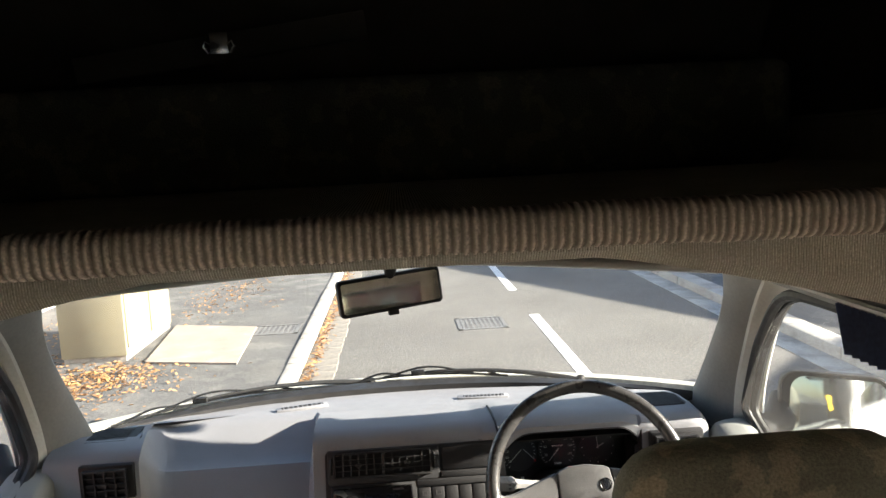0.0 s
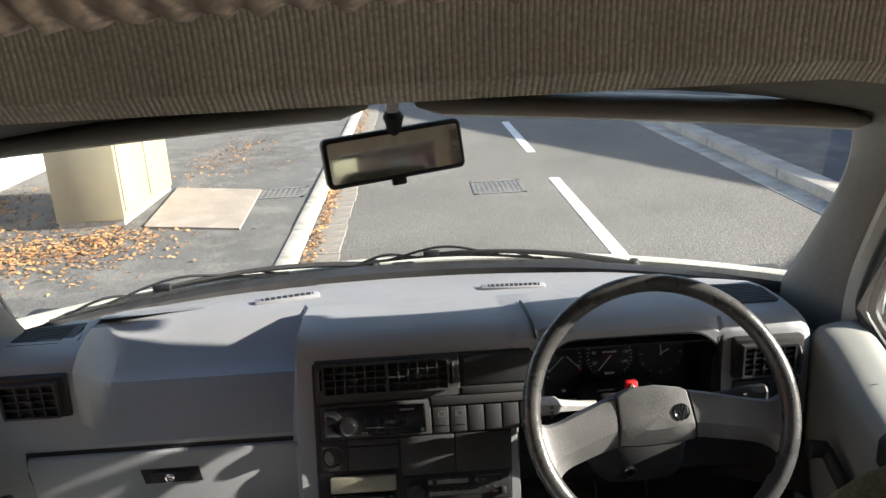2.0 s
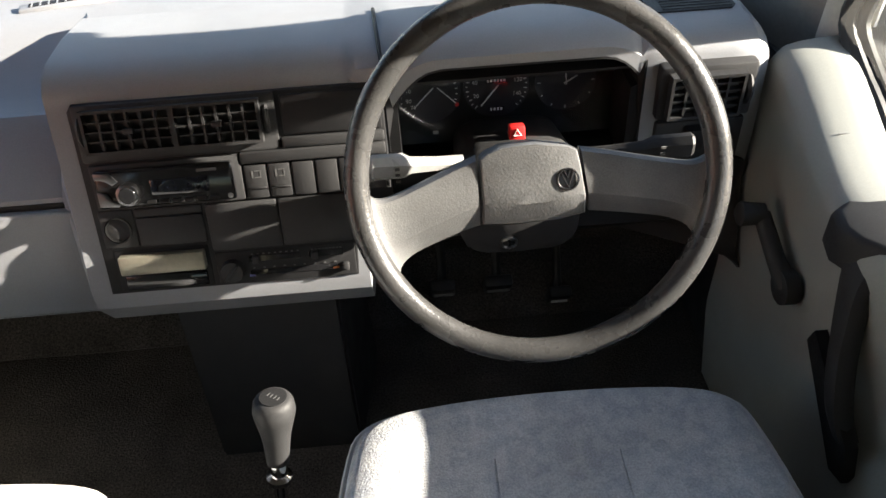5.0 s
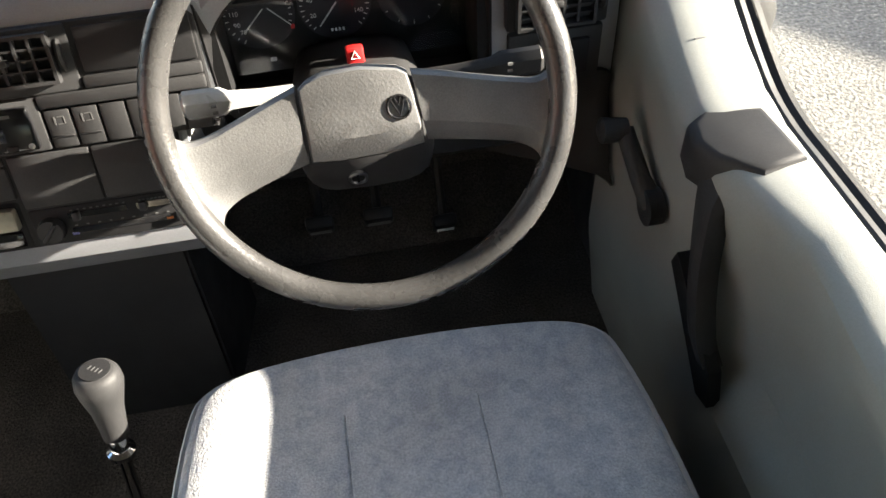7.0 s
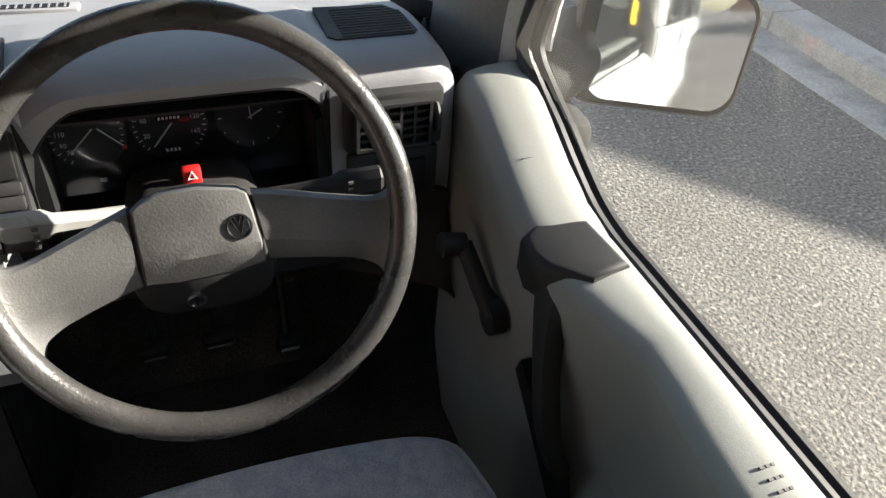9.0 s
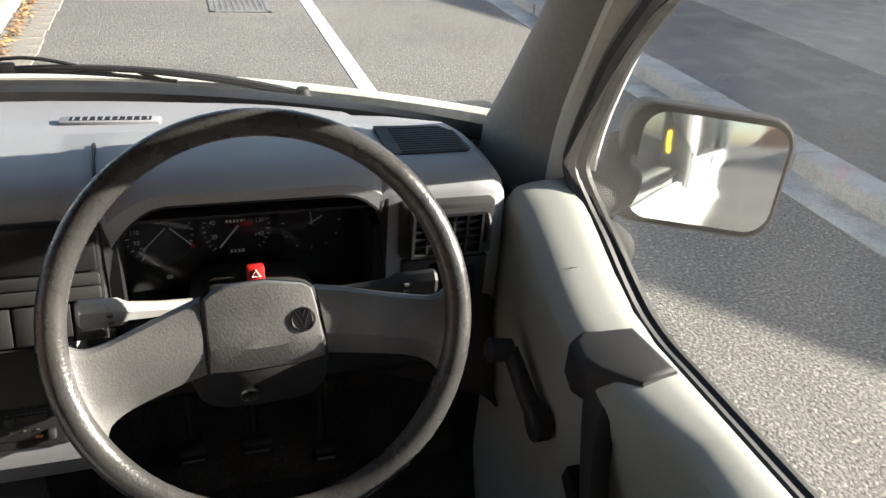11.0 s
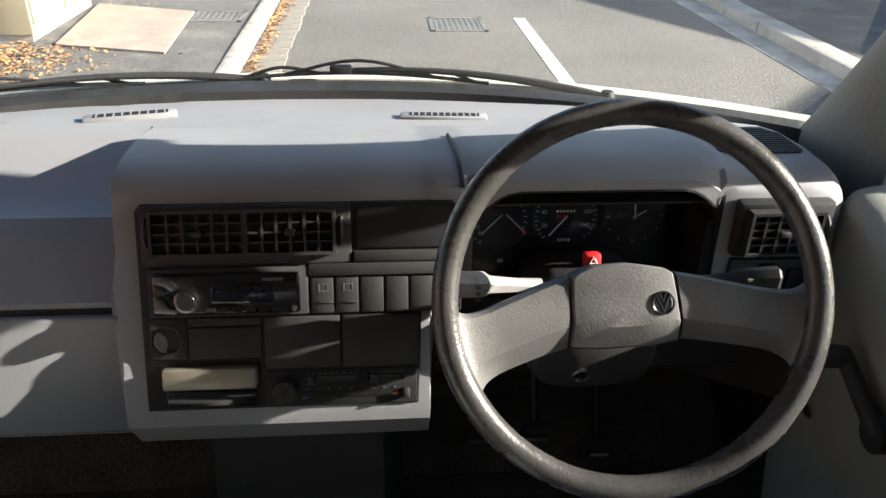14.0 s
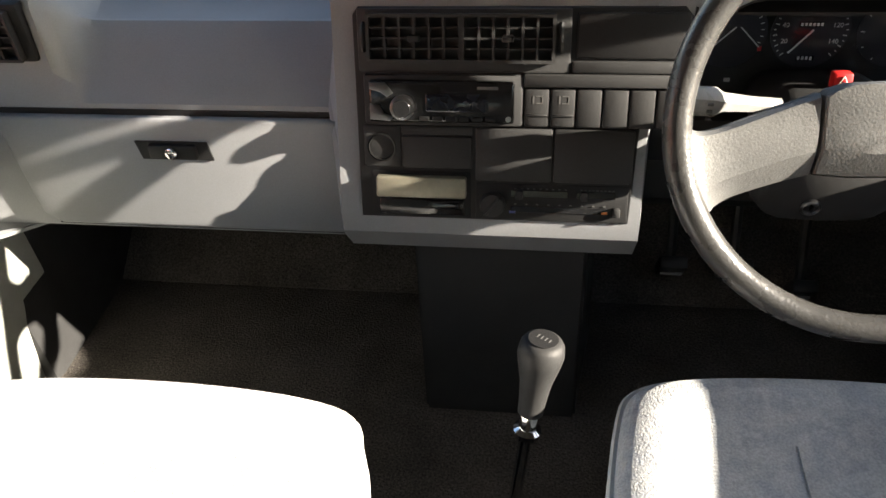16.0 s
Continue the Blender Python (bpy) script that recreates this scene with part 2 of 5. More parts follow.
def loft(rows, bm=None, closed=False, caps=False, keep=None):
    """A skin over rows of points, each with as many points; keep(i, k) picks the faces."""
    bm = bm or bmesh.new()
    grid = [[bm.verts.new(p) for p in row] for row in rows]
    for i, (a, c) in enumerate(zip(grid, grid[1:])):
        m = len(a)
        for k in range(m if closed else m - 1):
            if keep is None or keep(i, k):
                bm.faces.new((a[k], a[(k + 1) % m], c[(k + 1) % m], c[k]))
    for v in [v for v in bm.verts if not v.link_faces]:
        bm.verts.remove(v)
    if caps and closed:
        bm.faces.new(grid[0]), bm.faces.new(grid[-1])
    return bm


def thick(bm, by):
    """Give a skin a thickness."""
    bmesh.ops.recalc_face_normals(bm, faces=bm.faces)
    bmesh.ops.solidify(bm, geom=bm.faces[:], thickness=by)
    return bm


def lathe(profile, m=None, sides=28, bm=None):
    """Turn (radius, height) pairs about z."""
    bm = bm or bmesh.new()
    rows = [[(r * math.cos(k / sides * math.tau), r * math.sin(k / sides * math.tau), z) for k in range(sides)] for r, z in profile]
    before = set(bm.verts)
    loft(rows, bm, closed=True, caps=True)
    if m:
        bmesh.ops.transform(bm, matrix=m, verts=[v for v in bm.verts if v not in before])
    return bm


def lerp(a, b, t):
    return a + (b - a) * t


def smooth_path(pts, per=6):
    """A Catmull-Rom line through points."""
    p = [Vector(q) for q in pts]
    p = [p[0] * 2 - p[1], *p, p[-1] * 2 - p[-2]]
    out = []
    for i in range(1, len(p) - 2):
        for k in range(per):
            t = k / per
            out.append(0.5 * ((2 * p[i]) + (p[i + 1] - p[i - 1]) * t + (2 * p[i - 1] - 5 * p[i] + 4 * p[i + 1] - p[i + 2]) * t * t
                              + (3 * p[i] - p[i - 1] - 3 * p[i + 1] + p[i + 2]) * t ** 3))
    return out + [p[-2]]


def lettering(name, text, size, m, mat, parent, depth=0.0003):
    cu = bpy.data.curves.new(name, "FONT")
    cu.body, cu.size, cu.align_x, cu.align_y, cu.extrude = text, size, "CENTER", "CENTER", depth
    ob = bpy.data.objects.new(name, cu)
    scene.collection.objects.link(ob)
    dg = bpy.context.evaluated_depsgraph_get()
    me = bpy.data.meshes.new_from_object(ob.evaluated_get(dg))
    bpy.data.objects.remove(ob)
    me.transform(m)
    me.materials.clear()
    me.materials.append(mat)
    t = new(name, me)
    t.parent = parent
    return t


# ---- ground ----
def flat(x0, x1, y0, y1, z, nx=1, ny=1):
    return loft([[(lerp(x0, x1, i / nx), lerp(y0, y1, j / ny), z) for i in range(nx + 1)] for j in range(ny + 1)])


road = part("road", flat(-400, 400, -400, 400, 0.0), M_ASPHALT)
tagged(road, "grey worn asphalt road in sunlight", "road", kind="structure")
PAVE_Z = 0.07
pave = part("pavement", box(-9.0, -1.06, -30, 60, -0.1, PAVE_Z), M_PAVE)
tagged(pave, "dark patched asphalt footpath behind the kerb", "pavement", kind="structure")
pave_r = part("pavement", box(3.78, 5.55, -30, 60, -0.1, PAVE_Z + 0.02), M_PAVE)
tagged(pave_r, "dark asphalt footpath across the road", "pavement", kind="structure")
yard = part("pavement", box(5.55, 9.2, -30, 60, -0.1, PAVE_Z + 0.03), M_SLAB)
tagged(yard, "pinkish concrete frontage in sunlight across the road", "pavement", kind="structure")


def kerb_run(name, label, x0, x1, z, y0, y1, step, lean=0.0):
    k = thing(name, label, "kerb", kind="structure")
    stone = None
    y = y0
    while y < y1:
        if stone is None:
            stone = part("kerb_stone", box(-(x1 - x0) / 2, (x1 - x0) / 2, 0.004, step - 0.004, -0.1, z, 0.014, 2), M_KERB, k)
            stone.location = ((x0 + x1) / 2, y, 0)
        else:
            c = new("kerb_stone", stone.data)
            c.parent = k
            c.location = ((x0 + x1) / 2 + random.uniform(-0.004, 0.004), y, random.uniform(-0.004, 0.004))
        y += step
    return k


kerb_run("kerb_left", "pale concrete kerb stones along the footpath", -1.06, -0.93, 0.085, -6.2, 40, 0.92)
kerb_run("kerb_right", "grey concrete kerb stones across the road", 3.55, 3.78, 0.11, -6.0, 40, 0.92)
gut = thing("gutter", "sandy stone setts in the gutter by the kerb", "gutter", kind="structure")
sett = None
for i in range(150):
    y = -2 + i * 0.21
    if sett is None:
        sett = part("sett", box(-0.145, 0.145, 0.004, 0.2, -0.05, 0.008, 0.006, 1), M_SETT, gut)
        sett.location = (-0.77, y, 0)
    else:
        c = new("sett", sett.data)
        c.parent, c.location = gut, (-0.77 + random.uniform(-0.012, 0.012), y, random.uniform(-0.004, 0.002))
gut_r = part("gutter", box(3.30, 3.55, -30, 60, -0.05, 0.006), M_KERB)
tagged(gut_r, "pale concrete channel along the far kerb", "gutter", kind="structure")

for y0, y1 in ((4.35, 8.40), (9.92, 12.6), (14.1, 18.0), (19.6, 23.6), (-1.4, 2.8)):
    ln = part("road_line", box(1.39, 1.50, y0, y1, -0.01, 0.004), M_LINE)
    tagged(ln, "worn white painted centre line dash", "road marking", group="centre line dashes", kind="structure")


def grate(x0, x1, y0, y1, z, bars, label):
    g = thing("drain_grate", label, "drain", ((x0 + x1) / 2, (y0 + y1) / 2, z))
    w, d = (x1 - x0) / 2, (y1 - y0) / 2
    bm = bmesh.new()
    for a in ((-w, w, -d, -d + 0.04), (-w, w, d - 0.04, d), (-w, -w + 0.04, -d, d), (w - 0.04, w, -d, d)):
        box(a[0], a[1], a[2], a[3], -0.02, 0.006, bm=bm)
    part("frame", bm, M_IRON, g)
    for i in range(bars):
        x = lerp(-w + 0.05, w - 0.07, i / (bars - 1))
        part("bar", box(x, x + 0.022, -d + 0.04, d - 0.04, -0.02, 0.004), M_IRON, g)
    part("pit", box(-w + 0.03, w - 0.03, -d + 0.03, d - 0.03, -0.02, 0.0015), M_PAVE, g)


grate(0.56, 1.08, 7.85, 8.42, 0.0, 9, "grey cast iron drain grate set in the road")
grate(-1.62, -1.12, 7.9, 8.35, PAVE_Z, 8, "dark slotted drain grate in the footpath")
slab = part("cover_slab", prism([(-2.40, 7.05), (-1.52, 6.80), (-1.60, 8.28), (-2.55, 8.62)], 0.03), M_SLAB)
slab.matrix_world = Matrix(((1, 0, 0, 0), (0, 0, 1, 0), (0, -1, 0, PAVE_Z + 0.03), (0, 0, 0, 1))) @ Matrix.Translation((0, 0.012, 0))
tagged(slab, "pale pinkish concrete slab set in the footpath", "slab")


def cabinet():
    c = thing("utility_cabinet", "beige painted steel utility cabinet on the footpath", "cabinet", (-2.9, 7.9, PAVE_Z))
    part("body", box(-0.30, 0.30, -0.72, 0.72, 0.05, 1.55, 0.012), M_BEIGE, c)
    part("plinth", box(-0.285, 0.285, -0.70, 0.70, 0, 0.06), M_KERB, c)
    part("lid", box(-0.33, 0.33, -0.75, 0.75, 1.54, 1.60, 0.012), M_BEIGE, c)
    for y0, y1 in ((-0.68, -0.02), (0.02, 0.68)):
        d = part("door", box(0.298, 0.312, y0, y1, 0.12, 1.48, 0.005), M_BEIGE, c)
        part("handle", box(0.31, 0.33, y1 - 0.09, y1 - 0.06, 0.75, 0.90, 0.005), M_IRON, d)
    part("vent", box(0.31, 0.316, -0.55, -0.40, 0.16, 0.22, 0.003), M_KERB, c)


cabinet()

fence = thing("boarded_wall", "white painted boarded wall beside the footpath", "wall", kind="structure")
for i in range(8):
    part("board", box(-4.75, -4.62, 4.2, 30, PAVE_Z + i * 0.21, PAVE_Z + i * 0.21 + 0.2, 0.008, 1), M_BOARD, fence)


def leaves(name, n, spots, label):
    bm = bmesh.new()
    for _ in range(n):
        x, y, sx, sy, z = random.choice(spots)
        p = Vector((random.gauss(x, sx), random.gauss(y, sy), z + random.uniform(0.002, 0.012)))
        r = random.uniform(0.012, 0.032)
        a, t = random.uniform(0, 6.28), random.uniform(-0.4, 0.4)
        m = Matrix.Translation(p) @ Euler((t, random.uniform(-0.4, 0.4), a)).to_matrix().to_4x4()
        vs = [bm.verts.new(m @ Vector(q)) for q in ((-r, 0, 0), (-0.2 * r, -0.45 * r, 0.2 * r), (r, 0, 0), (-0.2 * r, 0.45 * r, 0.2 * r))]
        bm.faces.new(vs)
    tagged(part(name, bm, M_LEAF), label, "leaves", kind="stuff")


leaves("fallen_leaves", 3600, [(-3.9, 6.6, 0.5, 0.7, PAVE_Z), (-3.3, 6.3, 0.5, 0.35, PAVE_Z), (-4.2, 7.4, 0.25, 1.0, PAVE_Z), (-2.7, 6.6, 0.35, 0.3, PAVE_Z)], "drifts of dry orange leaves on the footpath")
leaves("fallen_leaves", 1500, [(-0.86, 7.0, 0.035, 1.3, 0.008), (-0.85, 9.5, 0.035, 1.4, 0.008), (-2.35, 10.4, 0.3, 0.9, PAVE_Z), (-0.83, 12, 0.05, 2.0, 0.008)], "dry orange leaves along the gutter")


def house(x0, x1, y0, y1, eave, ridge, label):
    """A gabled house, its gable to the road."""
    h = thing("house", label, "house", ((x0 + x1) / 2, (y0 + y1) / 2, 0))
    w, d = (x1 - x0) / 2, (y1 - y0) / 2
    gable = [(-d, -0.1), (d, -0.1), (d, eave), (0, ridge - 0.12), (-d, eave)]
    part("wall", prism(gable, 2 * w, Matrix(((0, 1, 0, -w), (1, 0, 0, 0), (0, 0, 1, 0), (0, 0, 0, 1)))), M_BRICK, h)
    for s in (-1, 1):
        part("roof", thick(loft([[(x, 0, ridge), (x, s * (d + 0.35), eave - 0.1)] for x in (-w - 0.3, w + 0.3)]), 0.1), M_ROOF, h)
    for yy in (-d * 0.5, d * 0.5):
        win = part("window", box(-w - 0.05, -w + 0.05, yy - 0.6, yy + 0.6, 0.9, 2.0), M_BOARD, h)
        for q in (-0.28, 0.28):
            part("pane", box(-w - 0.06, -w - 0.052, yy + q - 0.24, yy + q + 0.24, 0.98, 1.92), M_GLOSS, win)
    part("door", box(-w - 0.03, -w + 0.03, -0.45, 0.45, 0, 2.0), M_BOARD, h)
    return h


# The next two houses are unseen, placed to throw shade across the road.
house(10.0, 17.0, 6.2, 23.8, 2.40, 4.30, "unseen brick house across the road, added for its shadow")
house(10.0, 15.0, 0.0, 6.0, 2.15, 3.2, "unseen small gabled house, added to shade the near road")
house(-16.0, -8.5, -16.0, 0.0, 2.8, 5.0, "red brick house with a tiled roof beyond the footpath")
house(3.6, 11.0, -62.0, -48.0, 3.0, 5.6, "red brick house with a tiled roof at the road's far end")
house(11.5, 18.5, -26.0, -9.5, 2.6, 4.8, "red brick house with a tiled roof down the road")


# ---- van shell ----
def base_y(x):
    return 2.295 - 0.30 * abs((x - CX) / 0.82) ** 2.2


def top_y(x):
    return 1.90 - 0.13 * abs((x - CX) / 0.75) ** 2.2


FLOOR_Z = 0.50
floor = part("floor", box(CX - 0.9, CX + 0.9, -2.6, 2.3, FLOOR_Z - 0.06, FLOOR_Z), M_CARPET)
tagged(floor, "dark brown carpeted cab floor", "floor", kind="structure")
toe = part("bulkhead", thick(loft([[(x, 1.98, FLOOR_Z - 0.01), (x, 2.12, 0.58), (x, 2.16, 0.84), (x, 2.2, 1.13)] for x in (CX - 0.88, CX + 0.88)]), 0.02), M_CARPET)
tagged(toe, "dark carpeted bulkhead of the footwell", "wall", kind="structure")


def side_wall(name, s):
    x0, x1 = sorted((CX + s * 0.86, CX + s * 0.93))
    w = thing(name, "lined van side wall, white outside", "wall", kind="structure")
    bm = box(x0, x1, -2.6, 0.70, 0.45, 1.16)
    box(x0, x1, -2.6, 0.70, 1.62, 1.95, bm=bm)
    for a, b in ((-2.6, -2.3), (-1.15, -0.95), (0.45, 0.70)):
        box(x0, x1, a, b, 1.15, 1.63, bm=bm)
    box(x0, x1, 0.69, 2.2, 0.40, 0.62, bm=bm)
    part("panel", bm, M_WHITE, w)
    for a, b in ((-2.3, -1.15), (-0.95, 0.45)):
        p = part("window_pane", box(CX + s * 0.895 - 0.003, CX + s * 0.895 + 0.003, a, b, 1.16, 1.62), M_TINT, w)
        p.visible_shadow = False
        part("window_seal", tube([(CX + s * 0.932, a, 1.16), (CX + s * 0.932, b, 1.16), (CX + s * 0.932, b, 1.62), (CX + s * 0.932, a, 1.62)], 0.016, 6, True), M_RUBBER, p)
    xo = CX + s * 0.9335
    for k, (mat, wd) in enumerate(((M_STRIPE_B, 0.09), (M_STRIPE_B, 0.045), (M_STRIPE_Y, 0.02))):
        o = k * 0.13
        bm = loft([[(xo, -0.55 - o, 1.12), (xo, -0.55 - o - wd, 1.12)], [(xo, -0.05 - o, 0.55), (xo, -0.05 - o - wd, 0.55)]])
        part("stripe", thick(bm, 0.002), mat, w)
    xl = CX + s * 0.85
    bm = box(xl - 0.008, xl + 0.008, -2.6, 0.70, 0.45, 1.16)
    box(xl - 0.008, xl + 0.008, -2.6, 0.70, 1.62, 1.9, bm=bm)
    for a, b in ((-2.6, -2.3), (-1.15, -0.95), (0.45, 0.70)):
        box(xl - 0.008, xl + 0.008, a, b, 1.155, 1.625, bm=bm)
    part("lining", bm, M_HEAD, w)
    return w


side_wall("wall_right", 1)
side_wall("wall_left", -1)
rb = box(CX - 0.95, CX + 0.95, -2.68, -2.6, 0.4, 1.1)
box(CX - 0.95, CX + 0.95, -2.68, -2.6, 1.65, 2.45, bm=rb)
for xa, xb in ((-0.95, -0.65), (0.65, 0.95)):
    box(CX + xa, CX + xb, -2.68, -2.6, 1.09, 1.66, bm=rb)
rear = part("wall_rear", rb, M_LINER)
rear_pane = part("window_pane", box(CX - 0.65, CX + 0.65, -2.645, -2.64, 1.1, 1.65), M_TINT, rear)
tagged(rear, "grey-blue cloth lined rear end of the van", "wall", kind="structure")
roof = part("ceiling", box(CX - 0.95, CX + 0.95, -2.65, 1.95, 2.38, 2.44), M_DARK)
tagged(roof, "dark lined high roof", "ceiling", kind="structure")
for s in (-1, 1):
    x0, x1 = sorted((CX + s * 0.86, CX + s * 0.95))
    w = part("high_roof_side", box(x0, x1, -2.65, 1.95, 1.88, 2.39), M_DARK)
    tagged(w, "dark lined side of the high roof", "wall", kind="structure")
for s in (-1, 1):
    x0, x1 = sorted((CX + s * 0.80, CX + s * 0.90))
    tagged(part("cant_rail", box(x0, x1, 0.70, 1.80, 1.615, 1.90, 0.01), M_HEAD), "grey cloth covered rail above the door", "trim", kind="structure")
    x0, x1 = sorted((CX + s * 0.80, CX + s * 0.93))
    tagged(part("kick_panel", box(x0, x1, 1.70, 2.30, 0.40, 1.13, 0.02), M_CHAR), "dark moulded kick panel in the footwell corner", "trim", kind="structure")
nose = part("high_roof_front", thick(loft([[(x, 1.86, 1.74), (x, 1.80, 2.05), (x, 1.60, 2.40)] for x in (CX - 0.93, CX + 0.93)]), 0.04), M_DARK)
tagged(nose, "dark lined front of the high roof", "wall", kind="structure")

# headlining below the shelf
HEAD = ((0.665, 1.7975), (0.80, 1.797), (0.866, 1.795), (0.874, 1.790), (0.878, 1.780), (0.880, 1.765), (0.881, 1.751), (0.886, 1.746), (0.892, 1.750), (0.896, 1.79))


def head_z(z, u, y):
    """The lip drops towards the doors."""
    low = max(0.0, (1.795 - z) / 0.049)
    return z - low * 0.20 * max(0.0, abs(u) - 0.30) ** 1.2


head = part("ceiling", thick(loft([[(CX + u * 0.83, y - 0.03 * abs(u) ** 2, head_z(z, u, y)) for u in [k / 20 - 1 for k in range(41)]] for y, z in HEAD]), 0.006), M_HEAD)
tagged(head, "grey corded cloth headlining below the shelf edge", "ceiling", kind="structure")


CAB_ROOF = ((0.90, 1.782), (1.25, 1.752), (1.5, 1.715), (1.65, 1.682), (1.74, 1.662), (1.80, 1.652), (1.84, 1.652))
# dark colour instead of the headlining's own, for the deep shade above the windscreen
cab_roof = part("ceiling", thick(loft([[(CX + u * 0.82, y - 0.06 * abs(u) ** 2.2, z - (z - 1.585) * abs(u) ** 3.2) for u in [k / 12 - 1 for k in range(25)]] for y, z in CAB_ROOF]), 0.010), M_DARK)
tagged(cab_roof, "cab roof lining above the windscreen, coloured dark for deep shade", "ceiling", kind="structure")


# ---- overhead shelf ----
def overhead_shelf():
    s = thing("overhead_shelf", "over-cab shelf edged with brown corded carpet", "shelf", (CX, 1.2, 1.7985))
    part("board", box(-0.86, 0.86, -0.545, 0.62, -0.004, 0.018), M_HEAD, s)
    rows = []
    n = 1000
    for k in range(n + 1):
        u = 2 * k / n - 1
        x, y0 = u * 0.86, -0.556 + 0.002 * math.sin(u * 9)
        lift = -0.010 * abs(u) ** 2 + 0.0007 * math.sin(u * 31)
        rib = math.sin(x * math.tau * 130 + 2.2 * noise.noise((x * 30, 0, 5)))
        ring = []
        for j in range(18):
            a = j / 18 * math.tau
            ca, sa = math.cos(a), math.sin(a)
            f = 1 + 0.045 * rib + 0.035 * noise.noise((x * 110, a * 2.4, 1.7)) + 0.09 * noise.noise((x * 300, a * 7, 9))
            ring.append((x, y0 + 0.016 * f * ca, 0.0035 + lift + 0.0185 * f * (abs(sa) ** 0.6) * (1 if sa > 0 else -1)))
        rows.append(ring)
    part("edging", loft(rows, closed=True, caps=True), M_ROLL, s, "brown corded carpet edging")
    return s


overhead_shelf()


# ---- windscreen ----
def windscreen():
    w = thing("windscreen", "large raked clear laminated windscreen", "windscreen", (CX, 2.2, 1.17))
    rows = []
    for k in range(25):
        u = k / 12 - 1
        b, t = CX + u * 0.83, CX + u * 0.765
        rows.append([Vector((lerp(b, t, j / 6), lerp(base_y(b), top_y(t), j / 6) + 0.012 * math.sin(j / 6 * 3.14), lerp(1.158, 1.70, j / 6))) - Vector((CX, 2.2, 1.17)) for j in range(7)])
    g = part("glass", loft(rows), M_GLASS, w)
    g.visible_shadow = False
    edge = [r[0] + Vector((CX, 2.2, 1.17)) for r in rows]
    band = []
    for k, p in enumerate(edge):
        u = k / 12 - 1
        wide = 0.018 + 0.045 * (1 - abs(u) ** 2)
        q = p - Vector((CX, 2.2, 1.17))
        band.append([q + Vector((0, -wide, 0.008)), q + Vector((0, -wide + 0.005, 0.023)), q + Vector((0, -0.014, 0.028)), q + Vector((0, 0.004, 0.022)), q + Vector((0, 0.008, -0.004))])
    part("lower_seal", thick(loft(band), 0.003), M_RUBBER, w)
    top = [r[-1] for r in rows]
    part("upper_seal", tube([p + Vector((0, 0.0, 0.01)) for p in top], 0.02, 8), M_RUBBER, w)
    return w


windscreen()
rows = []
for k in range(33):
    u = k / 16 - 1
    x = CX + u * 0.90
    y = base_y(CX + u * 0.83)
    rows.append([(x, y + 0.012, 1.155), (x, y + 0.020, 1.182), (x, y + 0.045, 1.187), (x, y + 0.075, 1.178), (x, y + 0.11, 1.140), (x, y + 0.30, 1.08), (x, y + 0.62, 0.93), (x, y + 0.72, 0.80), (x, y + 0.74, 0.35)])
bonnet = part("bonnet", thick(loft(rows), 0.01), material("weathered_cream_paint", (0.50, 0.49, 0.42), 0.35, spread=0.14, scale=9, fine=0.12, fine_scale=90))
tagged(bonnet, "cream-white painted scuttle and bonnet below the windscreen", "bonnet", kind="structure")
roof_front = part("roof_rail", thick(loft([[(CX + u * 0.80, top_y(CX + u * 0.765) - 0.02, 1.685), (CX + u * 0.80, top_y(CX + u * 0.765) + 0.03, 1.70), (CX + u * 0.82, 1.86 - 0.1 * abs(u) ** 2, 1.80)] for u in [k / 8 - 1 for k in range(17)]]), 0.02), M_WHITE)
tagged(roof_front, "white painted roof rail above the windscreen", "trim", kind="structure")


def pillar(name, s):
    """The front pillar: grey trim, a cream painted strip and the door seal."""
    p = thing(name, "grey trimmed windscreen pillar with cream painted edge", "pillar", kind="structure")
    H = ((0.0, 1.11), (0.25, 1.24), (0.5, 1.37), (0.75, 1.50), (1.0, 1.63))
    front = [(0.797, 2.06, 1.12), (0.795, 1.925, 1.29), (0.793, 1.815, 1.445), (0.782, 1.772, 1.54), (0.76, 1.76, 1.66)]
    back = [(0.835, 1.82, 1.12), (0.838, 1.815, 1.25), (0.835, 1.760, 1.385), (0.825, 1.685, 1.50), (0.79, 1.55, 1.60)]
    rows = []
    for f, b in zip(smooth_path(front, 4), smooth_path(back, 4)):
        c = f.lerp(b, 0.45) + Vector((-0.016, 0, 0))
        row = [f + Vector((0.02, 0.012, 0)), f, f.lerp(c, 0.35) + Vector((-0.006, 0, 0)), c, c.lerp(b, 0.55) + Vector((-0.006, 0, 0)), b]
        rows.append([(CX + s * v.x, v.y, v.z) for v in row])
    part("trim_panel", thick(loft(rows), 0.006), M_PILLAR, p)
    strip = []
    for b in smooth_path(back, 4):
        strip.append([(CX + s * (b.x + dx), b.y + dy, b.z) for dx, dy in ((-0.003, 0.004), (-0.004, -0.010), (0.006, -0.026), (0.04, -0.034))])
    part("painted_strip", thick(loft(strip), 0.003), M_CREAM, p)
    out = []
    for f, b in zip(smooth_path(front, 4), smooth_path(back, 4)):
        out.append([(CX + s * (f.x + 0.03), f.y + 0.02, f.z), (CX + s * (f.x + 0.075), f.y - 0.03, f.z), (CX + s * (b.x + 0.06), b.y - 0.02, b.z)])
    part("outer_skin", thick(loft(out), 0.004), M_WHITE, p)
    return p


pillar("pillar_right", 1)
pillar("pillar_left", -1)


def sill_z(y):
    t = max(0.0, min(1.0, (y - 1.52) / 0.27))
    return 1.094 + 0.089 * t * t * (3 - 2 * t)


